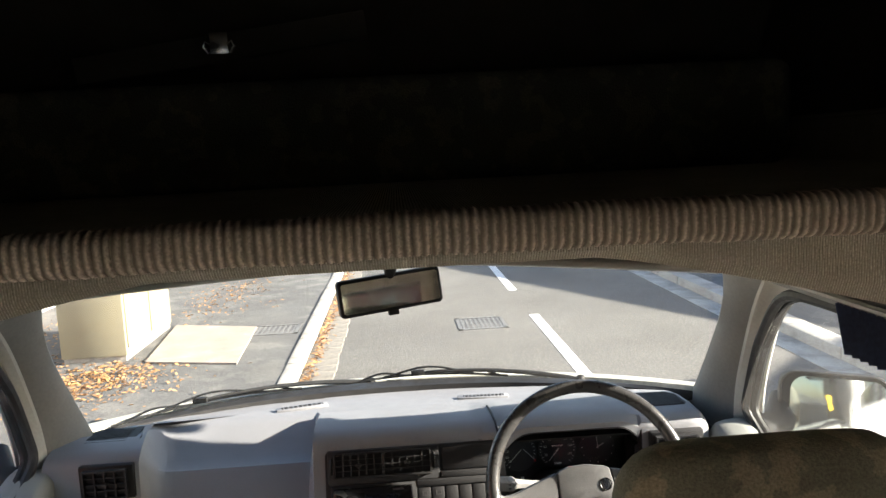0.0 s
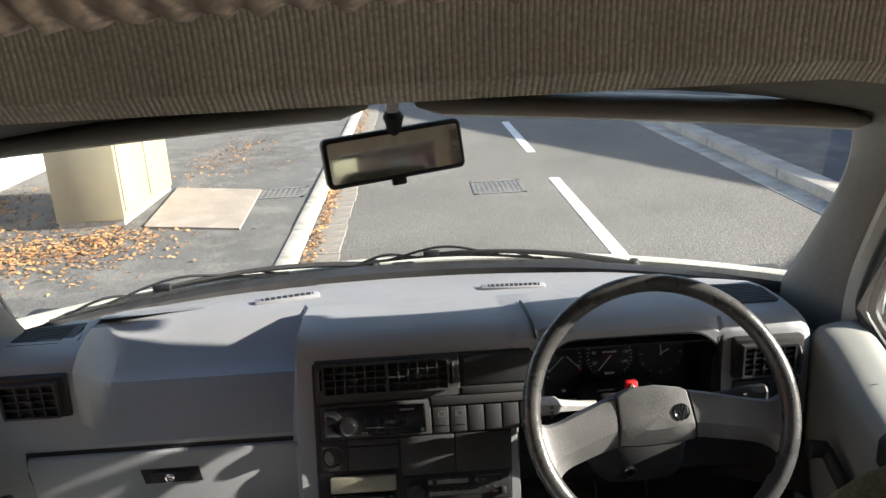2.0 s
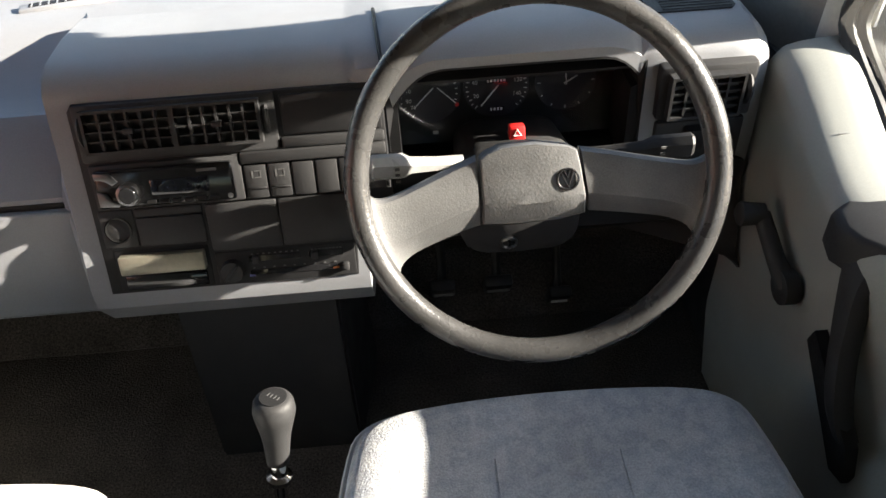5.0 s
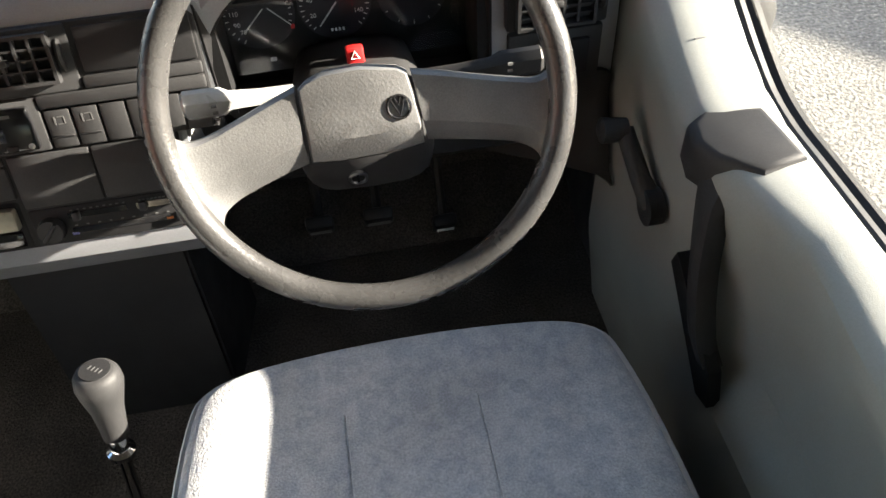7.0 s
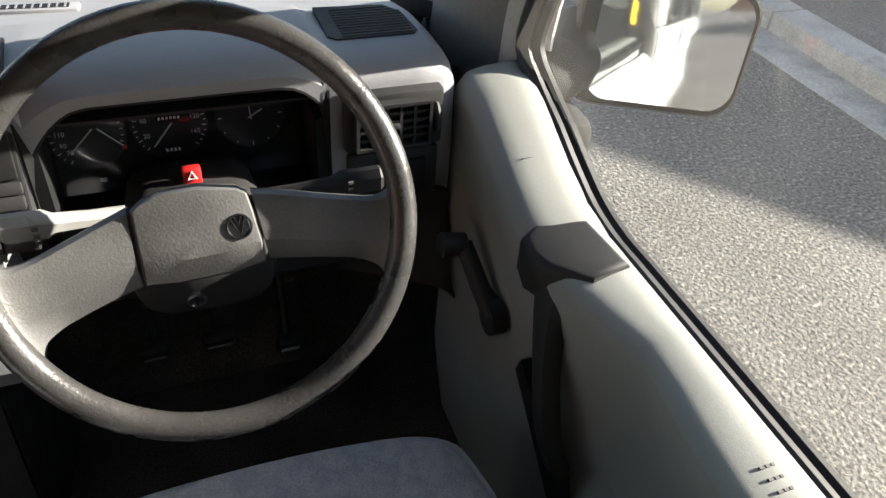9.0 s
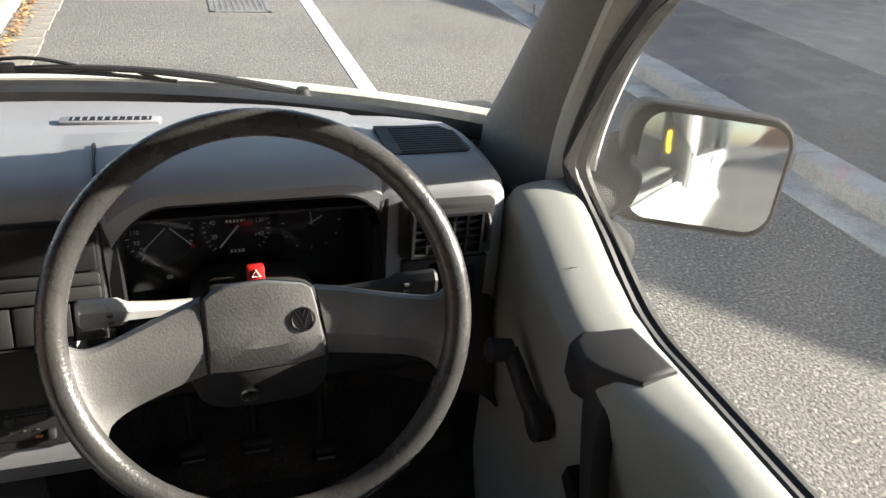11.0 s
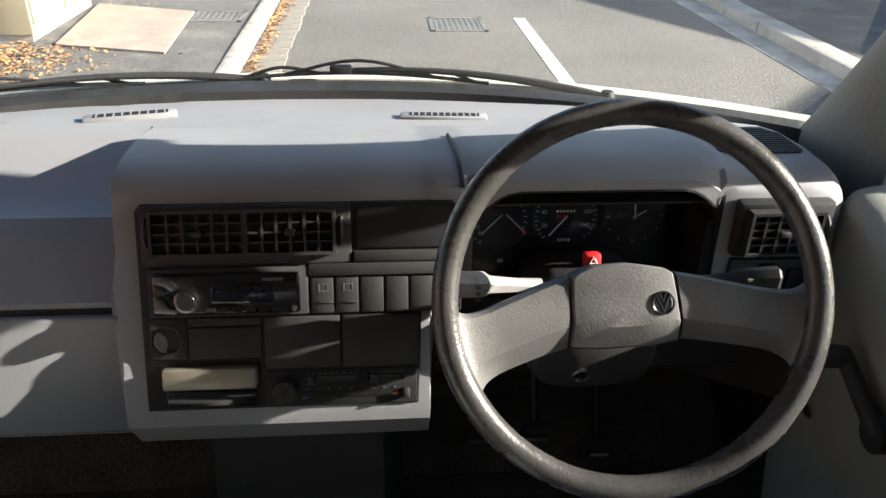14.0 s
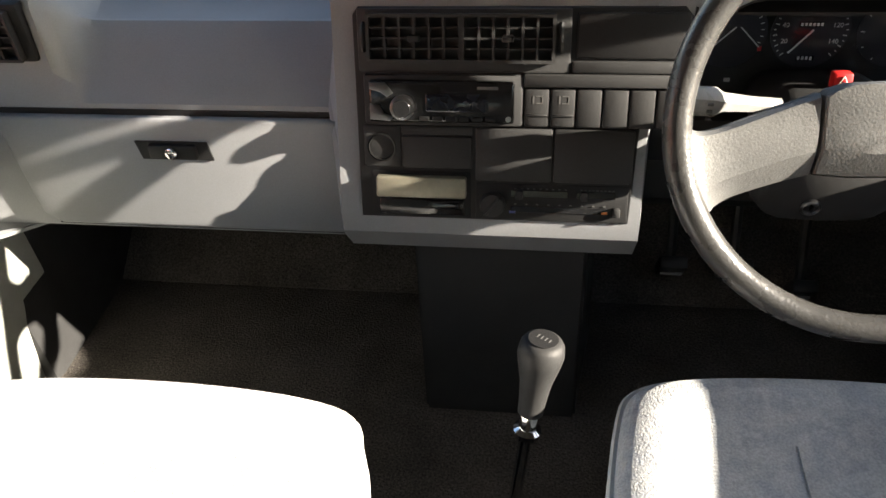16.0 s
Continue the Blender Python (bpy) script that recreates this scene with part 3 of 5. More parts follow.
def door(name, s, label, off=0.0):
    d = thing(name, label, "door", kind="structure")
    ys = [0.70 + k * 0.0545 for k in range(21)]
    rows = []
    for y in ys:
        z = sill_z(y)
        rear = 0.5 * (1 + math.tanh((1.415 - y) / 0.028))
        slim = 0.020 * rear * math.exp(-((y - 1.37) / 0.13) ** 2)
        ahead = [(0.866, z - 0.06), (0.855, z - 0.004), (0.840, z + 0.004), (0.815, z + 0.003), (0.790, z + 0.000), (0.774, z - 0.004), (0.768, z - 0.007), (0.757, z - 0.022), (0.754, z - 0.031),
                 (0.756, z - 0.07), (0.757, 0.965), (0.757, 0.94), (0.756, 0.90), (0.755, 0.84), (0.754, 0.70), (0.757, 0.67), (0.78, FLOOR_Z)]
        behind = [(0.866, z - 0.06), (0.855, z - 0.004), (0.840, z + 0.004), (0.815 + slim * 0.4, z + 0.003), (0.790 + slim, z + 0.000), (0.774 + slim, z - 0.005), (0.768 + slim, z - 0.012), (0.768 + slim, z - 0.03), (0.776 + slim, z - 0.055),
                  (0.796, z - 0.09), (0.806, 0.965), (0.808, 0.91), (0.797, 0.874), (0.768, 0.854), (0.746, 0.832), (0.742, 0.72), (0.78, FLOOR_Z)]
        rows.append([(CX + s * (lerp(p[0], q[0], rear) + off), y, lerp(p[1], q[1], rear)) for p, q in zip(ahead, behind)])
    part("inner_panel", thick(loft(rows), 0.008), M_DOOR, d)
    rows = [[(CX + s * q[0], y, q[1]) for q in ((0.882, sill_z(y) - 0.045), (0.905, sill_z(y) - 0.055), (0.945, 0.95), (0.95, 0.7), (0.93, 0.4))] for y in ys]
    part("outer_skin", thick(loft(rows), 0.006), M_WHITE, d)
    # seals round the opening
    line = [(0.852, y, sill_z(y) - 0.010) for y in ys if y < 1.74] + [(0.846, 1.785, 1.205), (0.848, 1.778, 1.265), (0.843, 1.725, 1.375), (0.835, 1.665, 1.445), (0.825, 1.61, 1.495), (0.815, 1.545, 1.533), (0.808, 1.45, 1.550), (0.805, 1.2, 1.556), (0.805, 1.0, 1.557), (0.805, 0.76, 1.555)]
    P = [Vector((CX + s * a, b, c)) for a, b, c in smooth_path(line, 3)]
    part("seal", tube(P, 0.012, 8, True), M_RUBBER, d)
    part("frame_seal", tube([v + Vector((s * 0.016, -0.003, -0.002)) for v in P], 0.0125, 8, True), M_BLACK, d)
    glass_rows = []
    for y in [0.72 + k * 0.03 for k in range(36)]:
        top = 1.56 if y < 1.5 else lerp(1.56, 1.19, ((y - 1.5) / 0.28) ** 1.5)
        glass_rows.append([(CX + s * 0.870, y, sill_z(y) - 0.02), (CX + s * 0.825, y, max(top, sill_z(y)) + 0.01)])
    g = part("window_pane", loft(glass_rows), M_GLASS, d)
    g.visible_shadow = False
    rail = [[(CX + s * q[0], y, q[1]) for q in ((0.85, 1.62), (0.79, 1.612), (0.772, 1.596), (0.770, 1.578), (0.785, 1.564), (0.82, 1.562), (0.86, 1.565))] for y in (0.70, 1.0, 1.3, 1.5, 1.60)]
    part("top_rail", thick(loft(rail), 0.006), M_PILLAR, d)
    part("rear_post", box(min(CX + s * 0.79, CX + s * 0.92), max(CX + s * 0.79, CX + s * 0.92), 0.66, 0.74, 0.5, 1.64, 0.01), M_PILLAR, d)
    # pull handle: flat cup on the sill with a strap running down and back
    cup = [(0.832, 1.545), (0.839, 1.457), (0.790, 1.448), (0.752, 1.488), (0.744, 1.515), (0.750, 1.548), (0.772, 1.562)]
    bm = bmesh.new()
    lo = [bm.verts.new((CX + s * a, b, 1.094 - 0.052 * (0.839 - a) / 0.095)) for a, b in cup]
    hi = [bm.verts.new((CX + s * a, b, 1.106 - 0.014 * (0.838 - a) / 0.10)) for a, b in cup]
    bm.faces.new(hi), bm.faces.new(lo[::-1])
    for k in range(len(cup)):
        bm.faces.new((lo[k], lo[(k + 1) % len(cup)], hi[(k + 1) % len(cup)], hi[k]))
    bmesh.ops.bevel(bm, geom=[e for e in bm.edges if all(v in hi for v in e.verts)], offset=0.010, segments=3, affect="EDGES", profile=0.5)
    handle = part("pull_handle", bm, M_CHAR, d, "black moulded pull handle")
    pts = [(0.772, 1.490, 1.070), (0.757, 1.470, 1.04), (0.748, 1.435, 0.96), (0.746, 1.405, 0.905), (0.752, 1.385, 0.875)]
    rows = []
    for i, v in enumerate(smooth_path(pts, 4)):
        w, t = lerp(0.030, 0.016, min(1, i / 7)), 0.012
        rows.append([(CX + s * (v.x + dx * t), v.y + dy * w, v.z) for dx, dy in ((-1, -0.8), (-1.2, 0), (-1, 0.8), (0, 1), (1, 0.8), (1, -0.8), (0, -1))])
    part("strap", loft(rows, closed=True, caps=True), M_CHAR, handle)
    rec = [(1.495, 0.925), (1.487, 0.950), (1.468, 0.940), (1.362, 0.880), (1.345, 0.835), (1.372, 0.825)]
    part("recess", prism([(y, z) for y, z in rec], 0.016, Matrix(((0, s, 0, CX + s * 0.741), (1, 0, 0, 0), (0, 0, 1, 0), (0, 0, 0, 1)))), M_BLACK, handle)
    # window winder
    w = part("winder_arm", tube([(CX + s * 0.745, 1.572, 0.943), (CX + s * 0.735, 1.60, 0.965), (CX + s * 0.728, 1.655, 1.002)], [0.017, 0.013, 0.012], 10), M_CHAR, d, "black window winder")
    part("winder_knob", tube([(CX + s * 0.73, 1.655, 1.002), (CX + s * 0.698, 1.657, 1.004), (CX + s * 0.694, 1.657, 1.004)], [0.015, 0.017, 0.010], 14), M_CHAR, w)
    part("winder_boss", tube([(CX + s * 0.752, 1.572, 0.943), (CX + s * 0.732, 1.572, 0.943)], 0.024, 16), M_CHAR, w)
    return d


DOOR_R = door("door_1", 1, "pale grey driver's door panel with black pull handle")
DOOR_L = door("door_2", -1, "pale grey passenger door panel with black pull handle", 0.045)


# ---- dashboard ----
def dash_profile(kind, x):
    C = [(2.3, 1.163), (2.17, 1.176), (2.03, 1.188), (2.005, 1.190), (1.99, 1.203), (1.90, 1.214), (1.83, 1.214), (1.80, 1.206), (1.786, 1.193), (1.781, 1.184),
         (1.75, 1.09), (1.72, 1.01), (1.686, 0.925), (1.684, 0.900), (1.715, 0.850), (2.0, 0.84)]
    T = [(2.3, 1.163), (2.19, 1.172), (2.10, 1.181), (2.05, 1.186), (2.00, 1.180), (1.95, 1.152), (1.90, 1.134), (1.862, 1.127), (1.844, 1.131), (1.832, 1.124),
         (1.768, 1.066), (1.754, 1.052), (1.728, 0.870), (1.734, 0.850), (1.80, 0.845), (2.0, 0.845)]
    L = [(2.3, 1.163), (2.1, 1.175), (2.03, 1.190), (2.0, 1.195), (1.95, 1.203), (1.88, 1.208), (1.82, 1.207), (1.792, 1.200), (1.780, 1.190), (1.775, 1.178),
         (1.768, 1.090), (1.754, 1.052), (1.728, 0.870), (1.734, 0.850), (1.80, 0.845), (2.0, 0.845)]
    D = C[:5] + [(1.90, 1.219), (1.83, 1.221), (1.795, 1.215), (1.777, 1.203), (1.776, 1.190), (1.868, 1.168), (1.868, 1.025), (1.80, 1.012), (1.80, 0.95), (1.86, 0.88), (2.0, 0.86)]
    S = C[:5] + [(1.90, 1.217), (1.83, 1.217), (1.797, 1.210), (1.780, 1.197), (1.776, 1.180), (1.775, 1.09), (1.77, 1.03), (1.775, 1.005), (1.80, 0.95), (1.86, 0.88), (2.0, 0.86)]
    R = L[:7] + [(1.795, 1.202), (1.781, 1.193), (1.774, 1.182), (1.768, 1.10), (1.768, 1.02), (1.775, 0.985), (1.80, 0.95), (1.86, 0.88), (2.0, 0.86)]
    if kind[:2] == "LT":
        f = int(kind[2:]) / 100
        rows = [(lerp(p[0], q[0], f), lerp(p[1], q[1], f)) for p, q in zip(L, T)]
    else:
        rows = {"C": C, "T": T, "L": L, "D": D, "S": S, "R": R}[kind]
    yb = base_y(x) - 0.004
    return [(x, min(y, yb - 0.022 * i), z) for i, (y, z) in enumerate([(yb, rows[0][1])] + rows[1:])]


def dashboard():
    d = thing("dashboard", "grey moulded van dashboard with open passenger tray", "dashboard")
    cols = [(-0.86, "L"), (-0.82, "L"), (-0.74, "L"), (-0.670, "L"), (-0.650, "L"), (-0.641, "L"), (-0.629, "LT35"), (-0.611, "LT80"), (-0.596, "LT96"), (-0.575, "T"), (-0.52, "T"), (-0.45, "T"), (-0.32, "T"), (-0.256, "T"),
            (-0.240, "C"), (-0.230, "C"), (-0.225, "C"), (-0.10, "C"), (0.05, "C"), (0.144, "C"), (0.154, "C"), (0.164, "S"), (0.196, "S"), *[(x / 1000, "D") for x in (206, 218, 230, 243, 257, 275, 310, 370, 430, 470, 490, 505, 518, 530, 540)],
            (0.548, "S"), (0.566, "R"), (0.60, "R"), (0.66, "R"), (0.695, "R"), (0.706, "R"), (0.714, "R")]
    rows = []
    for x, k in cols:
        r = dash_profile(k, x)
        if k == "D":
            drop = 0.055 * max(0, (0.275 - x) / 0.07) ** 2 + 0.030 * max(0, (x - 0.49) / 0.05) ** 2
            for i, part_of in ((7, 0.2), (8, 0.6), (9, 1.0), (10, 1.0)):
                r[i] = (x, r[i][1], r[i][2] - drop * part_of)
        if -0.66 < x < -0.55:
            r = [(a - 0.20 * max(0.0, min(0.22, b - 1.80)), b, c) for a, b, c in r]
        if x > 0.70:
            e = (x - 0.70) * 1.2
            r = [(a, b + (0.4 * e if 5 < i < 13 else 0), c - e * 0.9) for i, (a, b, c) in enumerate(r)]
        rows.append(r)
    kinds = [k for _, k in cols]

    def hollow(i, k):
        return "D" in kinds[i : i + 2] and k > 8

    def under(i, k):
        return kinds[i] in "SRD" and kinds[i + 1] in "SRD" and k > 10 and not hollow(i, k)

    part("body", thick(loft(rows, keep=lambda i, k: not hollow(i, k) and not under(i, k)), 0.006), M_DASH, d, angle=30)
    for near in (True, False):
        part("lower_trim", thick(loft(rows, keep=lambda i, k: under(i, k) and (cols[i][0] < 0.35) == near), 0.006), M_CHAR, d, "black lower trim")
    part("binnacle", thick(loft(rows, keep=hollow), 0.003), M_BLACK, d, "black instrument binnacle", angle=30)
    return d


DASH = dashboard()
BETA = -19.0
FACE = pose(0, 1.6885, 0.931, BETA)  # the sloping centre face: x across, z up the slope, -y towards the seats


def face_box(name, x0, x1, w0, w1, proud, mat, parent, bevel=0.002, depth=0.012, label=""):
    return part(name, box(x0, x1, -proud, depth, w0, w1, bevel, 2, FACE), mat, parent, label)


def vent(name, x0, x1, w0, w1, nx, nz, m, parent, wheel=True):
    """An air vent: sunken black box with a frame, slats both ways and a tab."""
    bm = box(x0, x1, 0.012, 0.03, w0, w1, 0, 1, m)
    v = part(name, bm, M_BLACK, parent, "black louvred air vent")
    bm = bmesh.new()
    for a in ((x0 - 0.004, x0, w0 - 0.004, w1 + 0.004), (x1, x1 + 0.004, w0 - 0.004, w1 + 0.004), (x0, x1, w0 - 0.004, w0), (x0, x1, w1, w1 + 0.004)):
        box(a[0], a[1], -0.006, 0.02, a[2], a[3], bm=bm)
    bmesh.ops.transform(bm, matrix=m, verts=bm.verts)
    part("frame", bm, M_CHAR, v)
    for i in range(1, nx):
        x = lerp(x0, x1, i / nx)
        part("slat", box(x - 0.0016, x + 0.0016, -0.003, 0.010, w0, w1, 0, 1, m), M_CHAR, v)
    for i in range(1, nz):
        w = lerp(w0, w1, i / nz)
        part("slat", box(x0, x1, -0.002, 0.010, w - 0.0012, w + 0.0012, 0, 1, m), M_CHAR, v)
    c = ((x0 + x1) / 2, (w0 + w1) / 2)
    part("tab", box(c[0] - 0.007, c[0] + 0.007, -0.007, 0.004, c[1] - 0.004, c[1] + 0.004, 0.002, 2, m), M_CHAR, v)
    return v


def centre_stack():
    f = part("centre_fascia", prism([(-0.212, -0.006), (0.139, -0.006), (0.144, 0.119), (0.196, 0.119), (0.196, 0.252), (0.185, 0.264), (-0.205, 0.264), (-0.212, 0.255)], 0.01, FACE @ Matrix.Translation((0, -0.003, 0)), 0.004), M_BLACK, DASH, "black centre fascia panel")
    face_box("vent_surround", -0.206, 0.056, 0.186, 0.263, 0.006, M_CHAR, f, 0.004)
    vent("air_vent", -0.188, -0.079, 0.2035, 0.253, 6, 4, FACE @ Matrix.Translation((0, -0.012, 0)), f)
    vent("air_vent", -0.072, 0.033, 0.2035, 0.253, 6, 4, FACE @ Matrix.Translation((0, -0.012, 0)), f)
    for x in (-0.1975, 0.0435):
        part("thumbwheel", lathe([(0.004, -0.003), (0.022, -0.003), (0.024, 0), (0.022, 0.003), (0.004, 0.003)], FACE @ pose(x, 0.008, 0.2285, 0, 90, 0)), M_CHAR, f)
    face_box("blank_panel", 0.062, 0.192, 0.204, 0.258, 0.006, M_BLACK, f, 0.003)
    face_box("ledge", 0.058, 0.194, 0.187, 0.2015, 0.008, M_CHAR, f, 0.003)
    face_box("ledge", 0.000, 0.194, 0.170, 0.186, 0.010, M_CHAR, f, 0.003)
    for i in range(6):
        x = 0.002 + i * 0.0318
        sw = face_box("switch", x, x + 0.0300, 0.121, 0.168, 0.008, M_CHAR, f, 0.003)
        if i < 2:
            part("rocker_edge", box(x + 0.002, x + 0.028, -0.0095, -0.004, 0.134, 0.137, 0.001, 1, FACE), M_BLACK, sw)
            for dx, dz, w, h in ((0.010, 0.150, 0.002, 0.010), (0.014, 0.150, 0.008, 0.0012), (0.014, 0.1588, 0.008, 0.0012), (0.0212, 0.150, 0.0012, 0.010)):
                part("marking", box(x + dx, x + dx + w, -0.0085, -0.007, dz, dz + h, 0, 1, FACE), M_DIM, sw)
    # lower rows
    lp = face_box("lighter_panel", -0.204, -0.156, 0.064, 0.119, 0.005, M_CHAR, f, 0.003)
    # near-black colour stands for the shade down inside the shallow socket
    part("lighter_socket", lathe([(0.0165, -0.002), (0.0185, 0.002), (0.0185, 0.006), (0.0165, 0.007), (0.0155, 0.002), (0.014, -0.006), (0.002, -0.0062)], FACE @ pose(-0.180, -0.002, 0.091, 90, 0, 0)), material("shaded_socket_black", (0.003, 0.003, 0.003), 0.8, spec=0.1), lp)
    face_box("trim_strip", -0.154, -0.063, 0.108, 0.119, 0.006, M_CHAR, f, 0.002)
    face_box("blank_panel", -0.154, -0.063, 0.064, 0.106, 0.007, M_CHAR, f, 0.003)
    face_box("blank_panel", -0.0585, 0.0385, 0.049, 0.118, 0.007, M_CHAR, f, 0.003)
    face_box("blank_panel", 0.0405, 0.139, 0.049, 0.118, 0.007, M_CHAR, f, 0.003)
    return f


STACK = centre_stack()


def ashtray():
    a = face_box("ashtray", -0.196, -0.064, -0.004, 0.060, 0.004, M_BLACK, DASH, 0.003, 0.01, "ashtray with a tarnished metal lid")
    part("lid", box(-0.188, -0.070, -0.016, 0.004, 0.026, 0.054, 0.003, 2, FACE), material("tarnished_brassy_metal", (0.25, 0.235, 0.18), 0.45, 0.4, spread=0.15, scale=20), a)
    part("tray", box(-0.186, -0.072, -0.006, 0.004, 0.000, 0.022, 0.002, 2, FACE), M_GLOSS, a)
    return a


ashtray()


def heater():
    h = face_box("heater_panel", -0.0585, 0.137, -0.004, 0.046, 0.005, M_BLACK, DASH, 0.003, 0.01, "black heater control panel with sliders")
    part("fan_knob", lathe([(0.017, -0.002), (0.0165, 0.004), (0.015, 0.011), (0.003, 0.0115)], FACE @ pose(-0.036, -0.005, 0.018, 90, 0, 0)), M_CHAR, h)
    part("knob_grip", box(-0.0385, -0.0335, -0.021, -0.012, 0.003, 0.033, 0.0015, 2, FACE @ Matrix.Translation((-0.036, 0, 0.018)) @ pose(0, 0, 0, 0, 40, 0) @ Matrix.Translation((0.036, 0, -0.018))), M_CHAR, h)
    for w, a, b in ((0.033, -0.012, 0.060), (0.033, 0.072, 0.120), (0.012, -0.012, 0.110)):
        part("slot", box(a, b, -0.0062, -0.004, w - 0.004, w + 0.004, 0, 1, FACE), M_GLOSS, h)
        for k in range(9):
            x = lerp(a + 0.004, b - 0.004, k / 8)
            part("marking", box(x, x + 0.003, -0.0064, -0.005, w + 0.0062, w + 0.0074, 0, 1, FACE), M_DIM, h)
    for w, x in ((0.033, -0.006), (0.033, 0.076), (0.012, 0.118)):
        part("slider", box(x, x + 0.009, -0.014, -0.004, w - 0.006, w + 0.006, 0.002, 2, FACE), M_CHAR, h)
    part("marking", box(-0.014, -0.006, -0.0066, -0.005, 0.0065, 0.0095, 0, 1, FACE), M_STRIPE_B, h)
    part("marking", box(0.104, 0.112, -0.0066, -0.005, 0.0085, 0.0115, 0, 1, FACE), material("orange_print", (0.5, 0.14, 0.03), 0.5), h)
    return h


heater()


def radio():
    r = thing("car_radio", "black car radio with round volume knob, in the dash", "radio")
    part("cage", box(-0.200, 0.000, -0.009, 0.006, 0.1205, 0.184, 0.004, 2, FACE), M_CHAR, r)
    b = part("front_panel", box(-0.192, -0.010, -0.019, 0.006, 0.126, 0.178, 0.004, 3, FACE), M_GLOSS, r)
    part("volume_knob", lathe([(0.0155, 0), (0.0155, 0.008), (0.0145, 0.011), (0.0115, 0.012), (0.003, 0.0118)], FACE @ pose(-0.148, -0.019, 0.146, 90, 0, 0)), M_DARKCHROME, r, "dark chrome volume knob")
    part("knob_cap", lathe([(0.011, 0), (0.0105, 0.0016), (0.002, 0.0018)], FACE @ pose(-0.148, -0.031, 0.146, 90, 0, 0)), M_GLOSS, r)
    part("display", box(-0.120, -0.042, -0.0202, -0.015, 0.140, 0.163, 0.002, 2, FACE), material("dark_display", (0.01, 0.012, 0.018), 0.08), r)
    for k in range(6):
        x = -0.128 + k * 0.0165
        part("button", box(x, x + 0.013, -0.0208, -0.015, 0.129, 0.1345, 0.001, 1, FACE), M_BLACK, r)
    part("silver_wing", prism([(-0.190, 0.176), (-0.170, 0.176), (-0.160, 0.163), (-0.168, 0.158), (-0.176, 0.164), (-0.190, 0.168)], 0.006, FACE @ Matrix.Translation((0, -0.0212, 0)), 0.001), M_DARKCHROME, r)
    part("silver_wing", prism([(-0.190, 0.130), (-0.165, 0.128), (-0.160, 0.134), (-0.172, 0.137), (-0.178, 0.148), (-0.190, 0.15)], 0.006, FACE @ Matrix.Translation((0, -0.0212, 0)), 0.001), M_DARKCHROME, r)
    part("logo_bar", box(-0.056, -0.030, -0.0205, -0.015, 0.1685, 0.172, 0, 1, FACE), M_DIM, r)
    part("socket", lathe([(0.0035, 0), (0.0035, 0.002), (0.0016, 0.002), (0.001, 0)], FACE @ pose(-0.017, -0.0192, 0.1325, 90, 0, 0), 16), M_SILVER, r)
    return r


radio()


